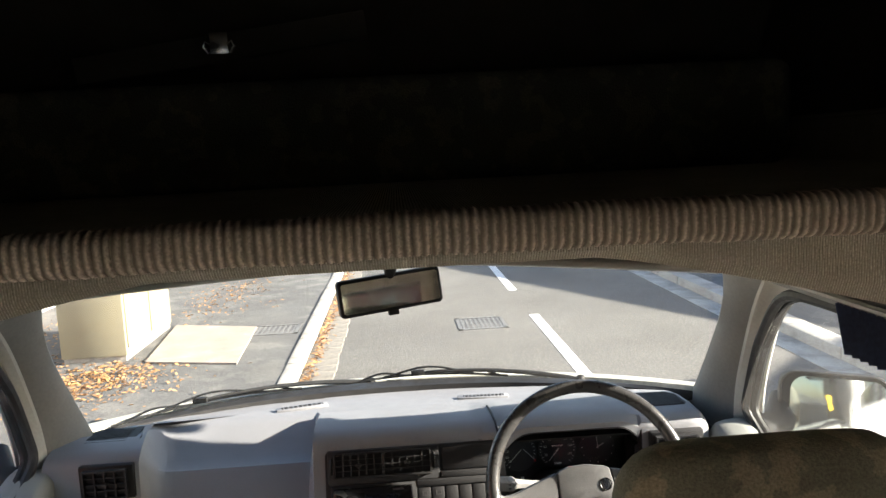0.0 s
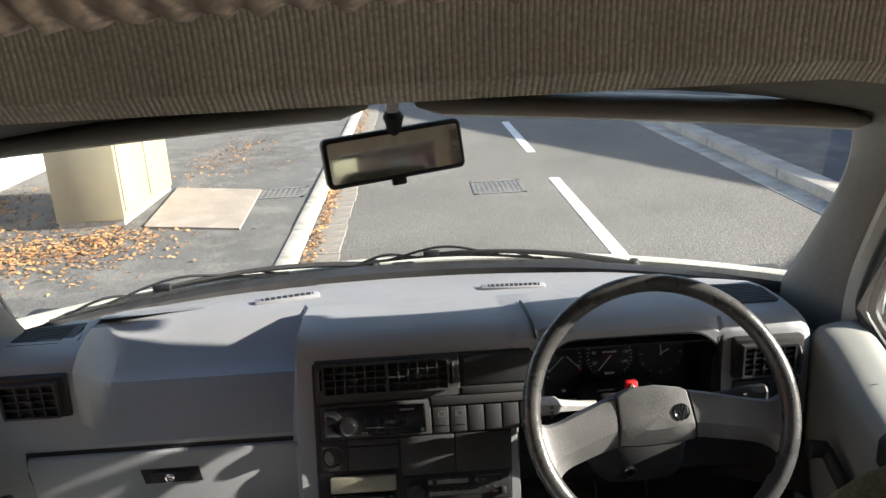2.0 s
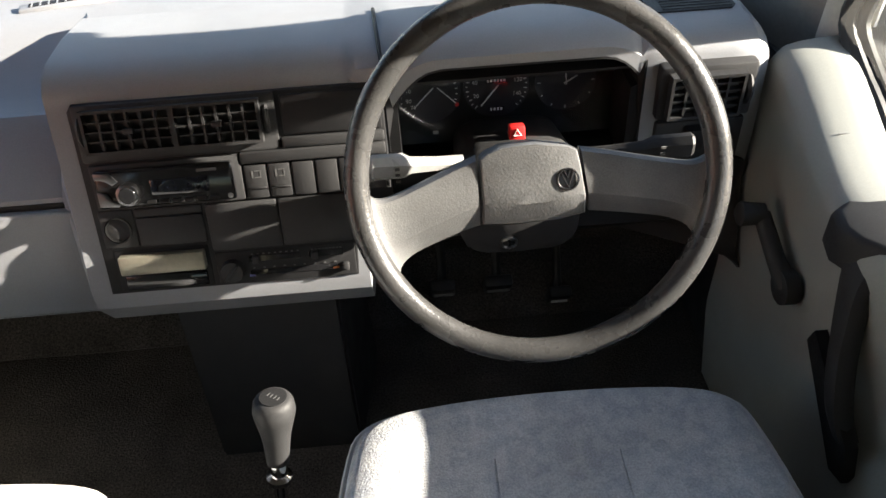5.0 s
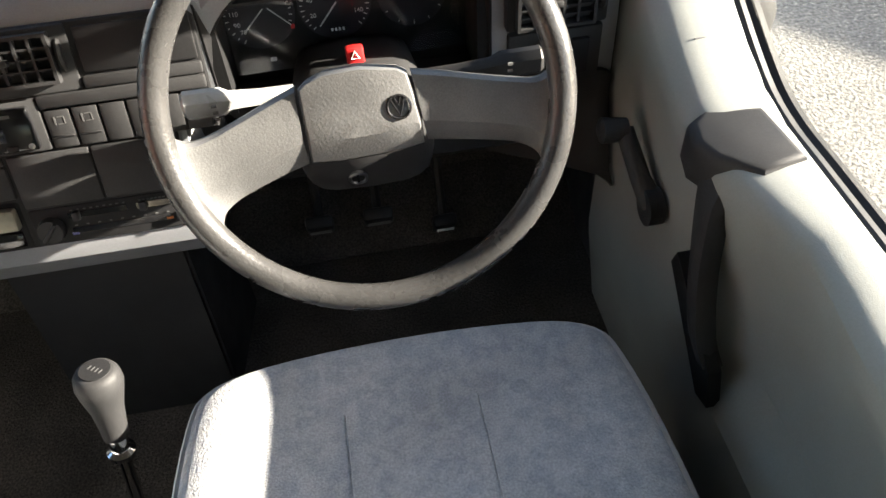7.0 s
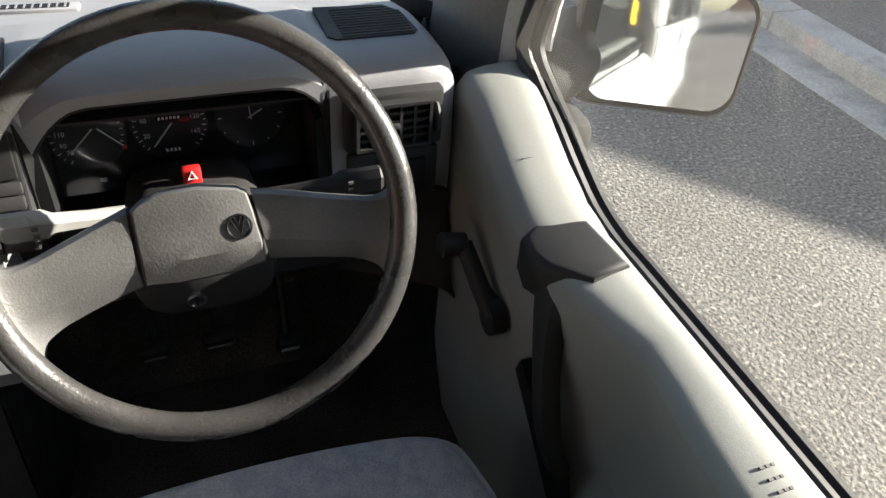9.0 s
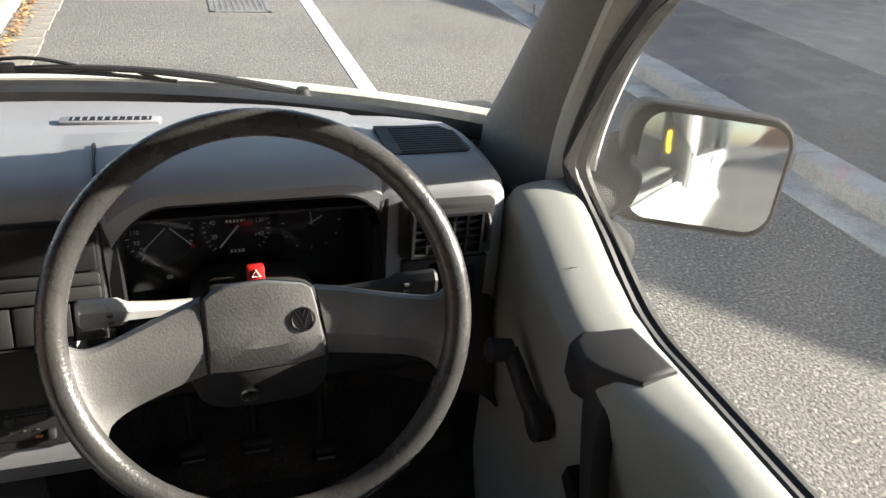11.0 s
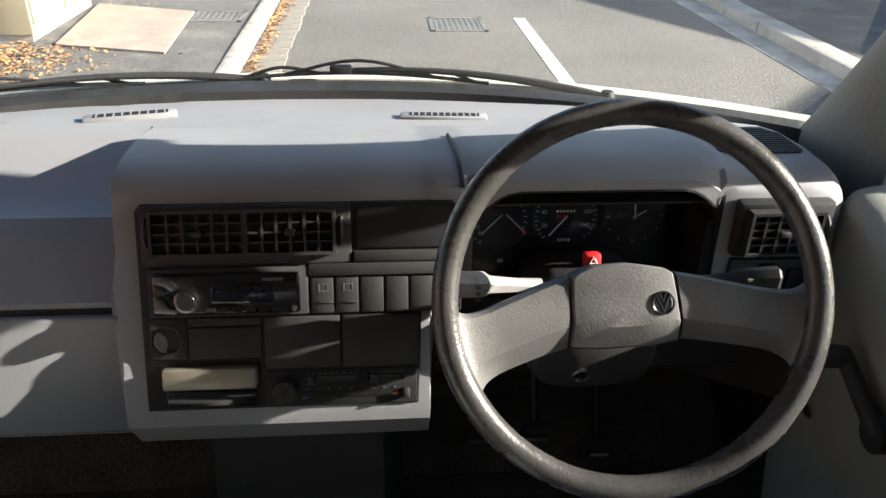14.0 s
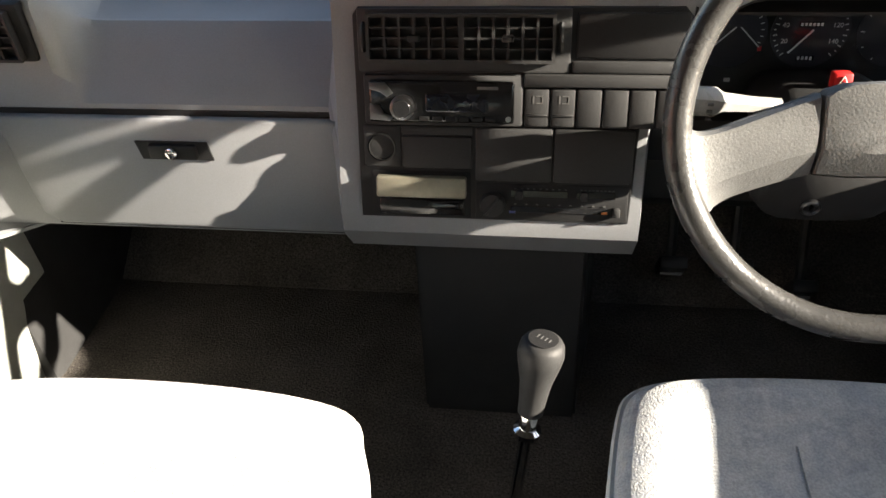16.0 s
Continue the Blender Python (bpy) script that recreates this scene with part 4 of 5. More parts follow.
def side_vents():
    m = pose(0, 1.767, 1.135)
    s = part("side_vent_surround", box(0.562, 0.692, -0.012, 0.01, -0.038, 0.042, 0.005, 2, m), M_CHAR, DASH)
    vent("air_vent", 0.577, 0.668, -0.026, 0.030, 5, 5, m @ Matrix.Translation((0, -0.020, 0)), DASH)
    part("thumbwheel", lathe([(0.004, -0.004), (0.022, -0.004), (0.025, 0), (0.022, 0.004), (0.004, 0.004)], m @ pose(0.681, -0.002, 0.002, 0, 90, 0)), M_CHAR, DASH)
    part("switch_panel", box(0.566, 0.690, -0.008, 0.01, -0.122, -0.044, 0.004, 2, m), M_CHAR, DASH)
    part("light_switch", box(0.605, 0.632, -0.024, 0.01, -0.085, -0.050, 0.004, 2, m), M_BLACK, DASH)
    part("rocker", box(0.648, 0.672, -0.014, 0.01, -0.110, -0.058, 0.003, 2, m), M_BLACK, DASH)
    m2 = pose(0, 1.772, 1.1435)
    part("side_vent_surround", box(-0.775, -0.650, -0.010, 0.01, -0.036, 0.046, 0.005, 2, m2), M_BLACK, DASH)
    vent("air_vent", -0.760, -0.668, -0.026, 0.034, 4, 4, m2 @ Matrix.Translation((0, -0.016, 0)), DASH)
    # slotted demister outlets and loudspeaker grilles on top
    for x, y, turn, n in ((-0.302, 2.098, 13, 9), (0.198, 2.083, -4, 11)):
        q = pose(x, y, 1.1855, 0, 0, turn)
        o = part("demister_outlet", box(-0.071, 0.071, -0.0135, 0.0135, -0.01, 0.004, 0.004, 2, q), M_DASH, DASH)
        part("slot", box(-0.055, 0.058, -0.0075, 0.0075, -0.01, 0.0046, 0, 1, q), M_BLACK, o)
        for k in range(n):
            u = lerp(-0.050, 0.053, k / (n - 1))
            part("fin", box(u - 0.0013, u + 0.0013, -0.0075, 0.0075, 0, 0.0052, 0, 1, q), M_DASH, o)
    for s in (1, -1):
        pts = [(0.592, 1.960), (0.69, 1.952), (0.708, 1.925), (0.712, 1.862), (0.704, 1.852), (0.600, 1.852), (0.590, 1.862)]
        bm = bmesh.new()
        top = [bm.verts.new((CX + s * (x + (0.012 if s > 0 else 0.058)), y + (0 if s > 0 else 0.012), 1.2095 if s > 0 else 1.2068)) for x, y in pts]
        fc = bm.faces.new(top)
        ex = bmesh.ops.extrude_face_region(bm, geom=[fc])
        bmesh.ops.translate(bm, vec=(0, 0, -0.02), verts=[g for g in ex["geom"] if isinstance(g, bmesh.types.BMVert)])
        grille = part("speaker_grille", bm, M_BLACK, DASH, "black slotted loudspeaker grille")
        for k in range(11):
            y = 1.858 + k * 0.0085
            o, y, z = (0, y, 1.2092) if s > 0 else (0.046, y + 0.012, 1.2065)
            part("grille_bar", box(*sorted((CX + s * (0.622 + o), CX + s * (0.718 + o - max(0, k - 8) * 0.008))), y, y + 0.0035, z, z + 0.0014), M_CHAR, grille)


side_vents()
part("pod_seam", tube([(0.190, 1.915, 1.2165), (0.193, 1.86, 1.221), (0.197, 1.80, 1.2135), (0.199, 1.778, 1.196)], 0.0028, 6), M_BLACK, DASH)


def glovebox():
    g = thing("glovebox", "grey glovebox lid with a black keyed latch", "glovebox")
    tilt = math.degrees(math.atan2(1.752 - 1.730, 1.045 - 0.870))
    m = pose(0, 1.730, 0.870, -tilt)
    out = [(-0.735, 0.168), (-0.243, 0.168), (-0.232, 0.155), (-0.232, 0.010), (-0.245, -0.006), (-0.690, -0.006), (-0.716, 0.012), (-0.738, 0.150)]
    part("gap", prism([(x * 1.0, z) for x, z in [(-0.742, 0.176), (-0.226, 0.176), (-0.226, -0.012), (-0.70, -0.012), (-0.742, 0.13)]], 0.01, m @ Matrix.Translation((0, -0.001, 0))), M_BLACK, g)
    lid = part("lid", prism(out, 0.016, m @ Matrix.Translation((0, -0.012, 0)), 0.005, 3), M_DASH, g)
    part("latch_recess", prism([(-0.535, 0.135), (-0.430, 0.135), (-0.424, 0.108), (-0.528, 0.108)], 0.006, m @ Matrix.Translation((0, -0.0145, 0))), M_BLACK, lid)
    la = part("latch", box(-0.515, -0.445, -0.021, 0.0, 0.110, 0.132, 0.004, 2, m), M_BLACK, lid, "black latch")
    part("lock", lathe([(0.0085, 0), (0.0085, 0.003), (0.007, 0.004), (0.001, 0.004)], m @ pose(-0.480, -0.021, 0.121, 90, 0, 0), 20), M_CHROME, la, "chrome key lock")
    part("keyhole", box(-0.485, -0.475, -0.0258, -0.02, 0.120, 0.1222, 0, 1, m), M_BLACK, la)
    return g


glovebox()


def cluster():
    c = thing("instrument_cluster", "black instrument cluster with white pointers under a hood", "instruments")
    m = pose(0, 1.866, 1.095, -6)
    part("face_panel", box(0.207, 0.540, -0.004, 0.002, -0.072, 0.066, 0.004, 2, m), M_BLACK, c)

    def dial(x, z, r, a0, a1, n, needle, long_every, text=()):
        d = part("dial", lathe([(r, 0), (r, 0.0015), (r - 0.002, 0.002), (0.001, 0.002)], m @ pose(x, -0.004, z, 90, 0, 0), 40), material("printed_dial_black", (0.02, 0.022, 0.026), 0.4), c)
        for k in range(n):
            a = radians(lerp(a0, a1, k / (n - 1)))
            ln = 0.005 if k % long_every == 0 else 0.0028
            t = m @ pose(x, -0.0064, z) @ pose(0, 0, 0, 0, -math.degrees(a), 0)
            part("tick", box(r - 0.003 - ln, r - 0.003, -0.0003, 0.0003, -0.0006, 0.0006, 0, 1, t), M_MARK, d)
        for txt, a in text:
            rr = r - 0.0155
            lettering("numeral", txt, 0.0085, m @ pose(x + rr * math.cos(radians(a)), -0.0065, z + rr * math.sin(radians(a)), 90, 0, 0), M_MARK, d)
        for a, ln in needle:
            t = m @ pose(x, -0.009, z) @ pose(0, 0, 0, 0, -a, 0)
            part("pointer", box(-0.004, ln, -0.0006, 0.0006, -0.0009, 0.0009, 0, 1, t), M_MARK, d)
        return d

    nums = [(str(v), lerp(222, -42, (v - 10) / 140)) for v in (20, 40, 60, 80, 100, 120, 140)]
    sp = dial(0.358, 0.014, 0.048, 225, -45, 29, ((230, 0.036),), 2, nums)
    part("odometer", box(0.343, 0.373, -0.0066, -0.004, 0.020, 0.0265, 0, 1, m), M_GLOSS, sp)
    part("trip_meter", box(0.347, 0.369, -0.0066, -0.004, -0.024, -0.018, 0, 1, m), M_GLOSS, sp)
    for k in range(6):
        part("digit_bar", box(0.3445 + k * 0.0048, 0.3475 + k * 0.0048, -0.0069, -0.005, 0.0213, 0.0252, 0, 1, m), M_MARK, sp)
    for k in range(4):
        part("digit_bar", box(0.3485 + k * 0.005, 0.3515 + k * 0.005, -0.0069, -0.005, -0.0232, -0.0188, 0, 1, m), M_MARK, sp)
    g = dial(0.259, 0.012, 0.047, 235, 150, 8, (), 2, (("70", 222), ("90", 200), ("110", 172)))
    for (x, z), (x2, z2) in (((0.266, 0.020), (0.236, -0.010)), ((0.272, 0.020), (0.298, -0.006))):
        part("pointer", tube([m @ Vector((x, -0.008, z)), m @ Vector((x2, -0.008, z2))], 0.0009, 6), M_MARK, g)
    part("red_mark", box(0.297, 0.302, -0.0066, -0.005, -0.012, -0.006, 0, 1, m), M_RED, g)
    for k in range(7):
        a = radians(lerp(60, -20, k / 6))
        part("tick", box(-0.002, 0.002, -0.0003, 0.0003, -0.0006, 0.0006, 0, 1, m @ pose(0.263 + 0.037 * math.cos(a), -0.0064, 0.012 + 0.037 * math.sin(a)) @ pose(0, 0, 0, 0, -math.degrees(a), 0)), M_MARK, g)
    ck = dial(0.460, 0.014, 0.045, 360, 30, 12, ((95, 0.03), (30, 0.018)), 3)
    for k, x in enumerate((0.262, 0.308, 0.326, 0.395, 0.412)):
        part("warning_lamp", box(x, x + 0.008, -0.0052, -0.003, -0.055, -0.050, 0, 1, m), M_MARK if k < 3 else M_CHAR, c)
    gl = part("cover_glass", box(0.21, 0.537, -0.0005, 0.0005, -0.074, 0.064, 0, 1, pose(0, 1.850, 1.095, -10)), glass_material("smoked_cover", (0.92, 0.92, 0.93), 0.02), c)
    gl.visible_shadow = False
    part("surround", prism([(0.199, -0.075), (0.214, -0.075), (0.214, 0.045), (0.199, 0.055)], 0.09, pose(0, 1.777, 1.095)), M_BLACK, c)
    part("surround", prism([(0.530, -0.085), (0.548, -0.085), (0.548, 0.055), (0.530, 0.045)], 0.09, pose(0, 1.777, 1.095)), M_BLACK, c)
    part("surround", prism([(0.2, -0.086), (0.545, -0.086), (0.545, -0.072), (0.2, -0.072)], 0.09, pose(0, 1.785, 1.095)), M_BLACK, c)
    part("surround", box(0.2, 0.545, 1.782, 1.862, 1.1665, 1.170), M_BLACK, c)
    return c


cluster()

# ---- steering ----
WH = Matrix.Translation((0.370, 1.5835, 1.1434)) @ pose(0, 0, 0, 0, 0, -2.96) @ pose(0, 0, 0, 62.4)  # x across, y up the rim, z towards the driver


def steering_wheel():
    w = thing("steering_wheel", "large black two-spoke steering wheel, worn shiny", "steering wheel")
    R, r = 0.2085, 0.0150
    rim = tube([(R * math.cos(a), R * math.sin(a), 0) for a in [k / 72 * math.tau for k in range(72)]], r, 14, True)
    bmesh.ops.transform(rim, matrix=WH, verts=rim.verts)
    part("rim", rim, M_RIM, w, "worn shiny black rim")
    # each spoke: upper edge, lower edge and depth below the rim, from the pad outwards; flat face, crease, lower bevel
    up = {1: [(0.054, 0.032), (0.085, 0.027), (0.120, 0.020), (0.155, 0.014), (0.185, 0.012), (0.203, 0.026)],
          -1: [(-0.069, 0.027), (-0.100, 0.014), (-0.135, -0.001), (-0.165, -0.013), (-0.188, -0.016), (-0.206, -0.002)]}
    low = {1: [(0.066, -0.046), (0.095, -0.049), (0.130, -0.053), (0.160, -0.058), (0.181, -0.068), (0.190, -0.090)],
           -1: [(-0.066, -0.058), (-0.092, -0.066), (-0.122, -0.077), (-0.148, -0.088), (-0.164, -0.101), (-0.166, -0.126)]}
    deep = (-0.019, -0.018, -0.015, -0.011, -0.005, 0.002)
    across = ((0.0, -0.026), (0.0, -0.010), (0.05, -0.002), (0.12, 0.0), (0.45, 0.002), (0.68, 0.001), (0.73, -0.0015), (0.94, -0.014), (1.0, -0.020), (1.0, -0.028), (0.5, -0.030))
    for s in (1, -1):
        u, v, z = ([Vector((*p, 0)) for p in up[s]], [Vector((*p, 0)) for p in low[s]], [Vector((q, 0, 0)) for q in deep])
        rows = []
        for a, c, e in zip(smooth_path(u, 4), smooth_path(v, 4), smooth_path(z, 4)):
            thin = min(1.0, 0.45 + 0.55 * abs(e.x) / 0.012)
            rows.append([(lerp(a.x, c.x, f), lerp(a.y, c.y, f), e.x + h * thin) for f, h in across])
        bm = loft(rows, closed=True, caps=True)
        bmesh.ops.transform(bm, matrix=WH, verts=bm.verts)
        part("spoke", bm, M_WHEEL, w, angle=24)
    pad = [(-0.0640, -0.0570), (-0.030, -0.0585), (0.030, -0.0545), (0.0610, -0.0475), (0.0600, -0.024), (0.0545, 0.010), (0.0500, 0.031), (0.040, 0.0365), (0.000, 0.0415), (-0.040, 0.0385), (-0.058, 0.0315), (-0.0655, 0.025), (-0.0645, -0.005), (-0.0630, -0.030)]
    bm = bmesh.new()
    rows = []
    for sc, z in ((0.98, -0.060), (1.0, -0.034), (1.0, -0.024), (0.985, -0.0185), (0.955, -0.0160), (0.80, -0.0145), (0.45, -0.0135), (0.05, -0.0135)):
        row = []
        for x, y in pad:
            px, py = x * sc, -0.008 + (y + 0.008) * sc
            crease = lerp(-0.0305, -0.0245, (px + 0.06) / 0.12)
            row.append((px, py, z - (max(0.0, crease - py) * 0.55 if z > -0.03 else 0.0)))
        rows.append(row)
    loft(rows, bm, closed=True, caps=True)
    bmesh.ops.transform(bm, matrix=WH, verts=bm.verts)
    p = part("horn_pad", bm, M_WHEEL, w, "black horn pad", angle=24)
    part("pad_base", lathe([(0.040, -0.070), (0.042, -0.05), (0.040, -0.042), (0.002, -0.04)], WH @ pose(0, -0.012, 0)), M_BLACK, w)
    bz = WH @ pose(0.0375, -0.003, -0.0130) @ pose(0, 0, 0, 0, 0, 6)
    ring = tube([(0.0122 * math.cos(a), 0.0122 * math.sin(a), 0) for a in [k / 32 * math.tau for k in range(32)]], 0.0014, 8, True)
    bmesh.ops.transform(ring, matrix=bz, verts=ring.verts)
    em = part("emblem", ring, M_GLOSS, p, "round black emblem")
    for path in (((-0.0072, 0.0085), (0, -0.0095), (0.0072, 0.0085)), ((-0.0035, 0.0105), (0, 0.002), (0.0035, 0.0105))):
        bm = tube([(x, y, 0.0002) for x, y in path], 0.0012, 6)
        bmesh.ops.transform(bm, matrix=bz, verts=bm.verts)
        part("emblem_bar", bm, M_GLOSS, em)
    part("boss", lathe([(0.036, -0.11), (0.036, -0.07), (0.034, -0.045), (0.002, -0.04)], WH), M_BLACK, w)
    return w


steering_wheel()


def steering_column():
    c = thing("steering_column", "black steering column shroud with stalks and red hazard button", "steering column")
    rows = []
    for y, zt, zb, h in ((1.682, 1.076, 0.960, 0.072), (1.692, 1.085, 0.938, 0.084), (1.715, 1.092, 0.934, 0.09), (1.75, 1.090, 0.95, 0.085), (1.86, 1.06, 0.95, 0.08)):
        zc, hz = (zt + zb) / 2, (zt - zb) / 2
        rows.append([(0.37 + h * (abs(math.cos(a)) ** 0.5) * (1 if math.cos(a) > 0 else -1), y, zc + hz * (abs(math.sin(a)) ** 0.6) * (1 if math.sin(a) > 0 else -1)) for a in [k / 20 * math.tau for k in range(20)]])
    part("shroud", loft(rows, closed=True, caps=True), M_CHAR, c)
    part("ignition_lock", lathe([(0.0125, 0), (0.0125, 0.006), (0.010, 0.0075), (0.0085, 0.004), (0.001, 0.0035)], pose(0.353, 1.686, 0.966, 100, 0, 0), 22), M_DARKCHROME, c, "dark chrome ignition lock")
    part("keyhole", box(0.3515, 0.3545, 1.676, 1.684, 0.962, 0.970), M_BLACK, c)
    hz = part("hazard_button", box(-0.011, 0.011, -0.009, 0.009, 0, 0.026, 0.003, 2, pose(0.373, 1.757, 1.080, -15)), M_RED, c, "red hazard warning button")
    t = pose(0.373, 1.7512, 1.0985, 75)
    part("triangle", tube([t @ Vector(q) for q in ((-0.005, -0.003, 0.0), (0.005, -0.003, 0.0), (0, 0.006, 0.0))], 0.0012, 5, True), M_MARK, hz)
    # right stalk: flat blade with a square end; left stalk likewise, coloured pale for the sun along it
    for s, end, mat, lab in ((1, 0.585, M_CHAR, "black wiper stalk"), (-1, 0.175, M_STALK, "indicator stalk coloured pale grey for the sun on it")):
        x0 = 0.37 + s * 0.075
        xs = [x0, lerp(x0, end, 0.3), lerp(x0, end, 0.58), lerp(x0, end, 0.66), lerp(x0, end, 0.97), end]
        hs = [0.008, 0.009, 0.012, 0.018, 0.018, 0.014]
        ts = [0.010, 0.009, 0.009, 0.011, 0.011, 0.008]
        rows = []
        for x, h, tk in zip(xs, hs, ts):
            y, z = lerp(1.705, 1.672, abs(x - x0) / abs(end - x0)), lerp(1.088, 1.113, abs(x - x0) / abs(end - x0))
            if s < 0:
                z += 0.004
            rows.append([(x, y + tk * math.cos(a) * (1.2 if abs(math.cos(a)) > 0.5 else 1), z + h * math.sin(a) * (1.25 if abs(math.cos(a)) > 0.5 else 1)) for a in [(k + 0.5) / 8 * math.tau for k in range(8)]])
        st = part("stalk", loft(rows, closed=True, caps=True), mat, c, lab)
        for k in range(3):
            x = lerp(x0, end, 0.72) + s * 0.0
            z = 1.100 + (k - 1) * 0.009 + (0.004 if s < 0 else 0.005)
            part("marking", box(x - 0.003, x + 0.003, 1.6655, 1.668, z, z + 0.003), M_DIM, st)
    return c


steering_column()
low = part("knee_panel", thick(loft([[(x, 1.80, 0.955), (x, 1.795, 0.90), (x, 1.83, 0.865), (x, 1.95, 0.85)] for x in (0.165, 0.30, 0.5, 0.70)]), 0.01), M_CHAR, DASH)


def pedals():
    for x, w, kind in ((0.265, 0.05, "clutch_pedal"), (0.375, 0.055, "brake_pedal"), (0.500, 0.045, "accelerator_pedal")):
        p = thing(kind, "black rubber faced foot pedal under the dash", "pedal", (x, 1.975, 0.555 if "acc" in kind else 0.60))
        part("pad", box(-w / 2, w / 2, -0.012, 0.012, -0.035, 0.035, 0.006, 2, pose(0, 0, 0, 35)), M_RUBBER, p)
        part("arm", tube([(0, 0.01, 0), (0, 0.06, 0.1), (0, 0.10, 0.24)], 0.009, 8), M_RUBBER, p)
        part("foot_rib", box(-w / 2 + 0.006, w / 2 - 0.006, -0.016, -0.010, -0.004, 0.004, 0, 1, pose(0, 0, 0, 35)), M_SILVER if "acc" in kind else M_IRON, p)


pedals()


def heater_duct():
    d = thing("heater_duct", "dark grey plastic duct below the centre fascia", "duct")
    def strip(name, q0, q1):
        rows = [[(x + dx * t, lerp(y, y2, t), lerp(0.86, FLOOR_Z + 0.002, t)) for x, dx, y, y2 in (q0, q1)] for t in (0, 0.35, 0.7, 1)]
        part(name, thick(loft(rows), 0.004), M_CHAR, d)

    strip("side_panel", (-0.170, -0.01, 1.90, 1.90), (-0.151, 0, 1.739, 1.704))
    strip("front_panel", (-0.150, 0, 1.735, 1.70), (0.09, 0, 1.735, 1.70))
    strip("side_panel", (0.091, 0, 1.739, 1.704), (0.110, 0.01, 1.90, 1.90))
    return d


heater_duct()


def gear_lever():
    g = thing("gear_lever", "grey gear lever with chrome collar and black gaiter", "gear lever", (0.0, 1.40, FLOOR_Z))
    base, top = Vector((-0.008, 0.0, 0.03)), Vector((0.036, 0.072, 0.932 - FLOOR_Z))
    d = (top - base).normalized()
    part("shaft", tube([base, top - d * 0.12], 0.008, 10), M_CHROME, g, "chrome shaft")
    q = d.to_track_quat("Z", "Y").to_matrix().to_4x4()
    part("collar", lathe([(0.009, -0.145), (0.016, -0.142), (0.017, -0.134), (0.011, -0.130), (0.0115, -0.110), (0.009, -0.106)], Matrix.Translation(top) @ q, 24), M_CHROME, g)
    k = part("knob", lathe([(0.010, -0.108), (0.0150, -0.106), (0.0160, -0.085), (0.0185, -0.06), (0.0245, -0.032), (0.0265, -0.02), (0.025, -0.008), (0.0215, -0.002), (0.017, 0.0), (0.002, 0.001)], Matrix.Translation(top) @ q, 32), M_CHAR, g, "smooth grey plastic knob")
    part("shift_plate", lathe([(0.0172, 0.0004), (0.0168, 0.0014), (0.001, 0.0018)], Matrix.Translation(top) @ q, 28), M_BLACK, k)
    for i in range(4):
        part("marking", box(-0.009 + i * 0.005, -0.0075 + i * 0.005, -0.003, 0.003, 0.0016, 0.0020, 0, 1, Matrix.Translation(top) @ q), M_DIM, k)
    prof = []
    for i in range(9):
        t = i / 8
        prof.append((lerp(0.085, 0.022, t ** 0.7) + (0.006 if i % 2 else 0), lerp(0, 0.09, t)))
    part("gaiter", lathe(prof, pose(-0.02, -0.015, 0, -6, 8, 0), 24), M_RUBBER, g)
    return g


gear_lever()


# ---- seats ----
def upholstery(name, base, pattern, dark):
    m = material(name, base, 0.92, spread=0.12, scale=7, fine=0.18, fine_scale=380, bump=0.5, bump_scale=420, second=pattern, second_scale=58, second_at=(0.42, 0.6), bump_dist=0.002)
    m.node_tree.nodes["Principled BSDF"].inputs["Sheen Weight"].default_value = 0.25
    return m


M_SEAT = upholstery("grey_blue_velour", (0.42, 0.425, 0.43), (0.335, 0.348, 0.37), 0)
M_BACK = material("faded_leaf_pattern_velour", (0.115, 0.118, 0.092), 0.92, spread=0.25, scale=9, fine=0.25, fine_scale=300, bump=0.5, bump_scale=300,
                  second=(0.195, 0.178, 0.135), second_scale=26, second_at=(0.53, 0.58), bump_dist=0.002)
M_PIPE = material("pale_piping_cord", (0.45, 0.45, 0.44), 0.8, spread=0.1)


def cushion_skin(outline, rows):
    """Rounded pad: outline in x, y; rows of (scale, z, lift)."""
    out = []
    cx = sum(p[0] for p in outline) / len(outline)
    cy = sum(p[1] for p in outline) / len(outline)
    for sc, z in rows:
        out.append([(cx + (x - cx) * sc, cy + (y - cy) * sc, z) for x, y in outline])
    return loft(out, closed=True, caps=True)


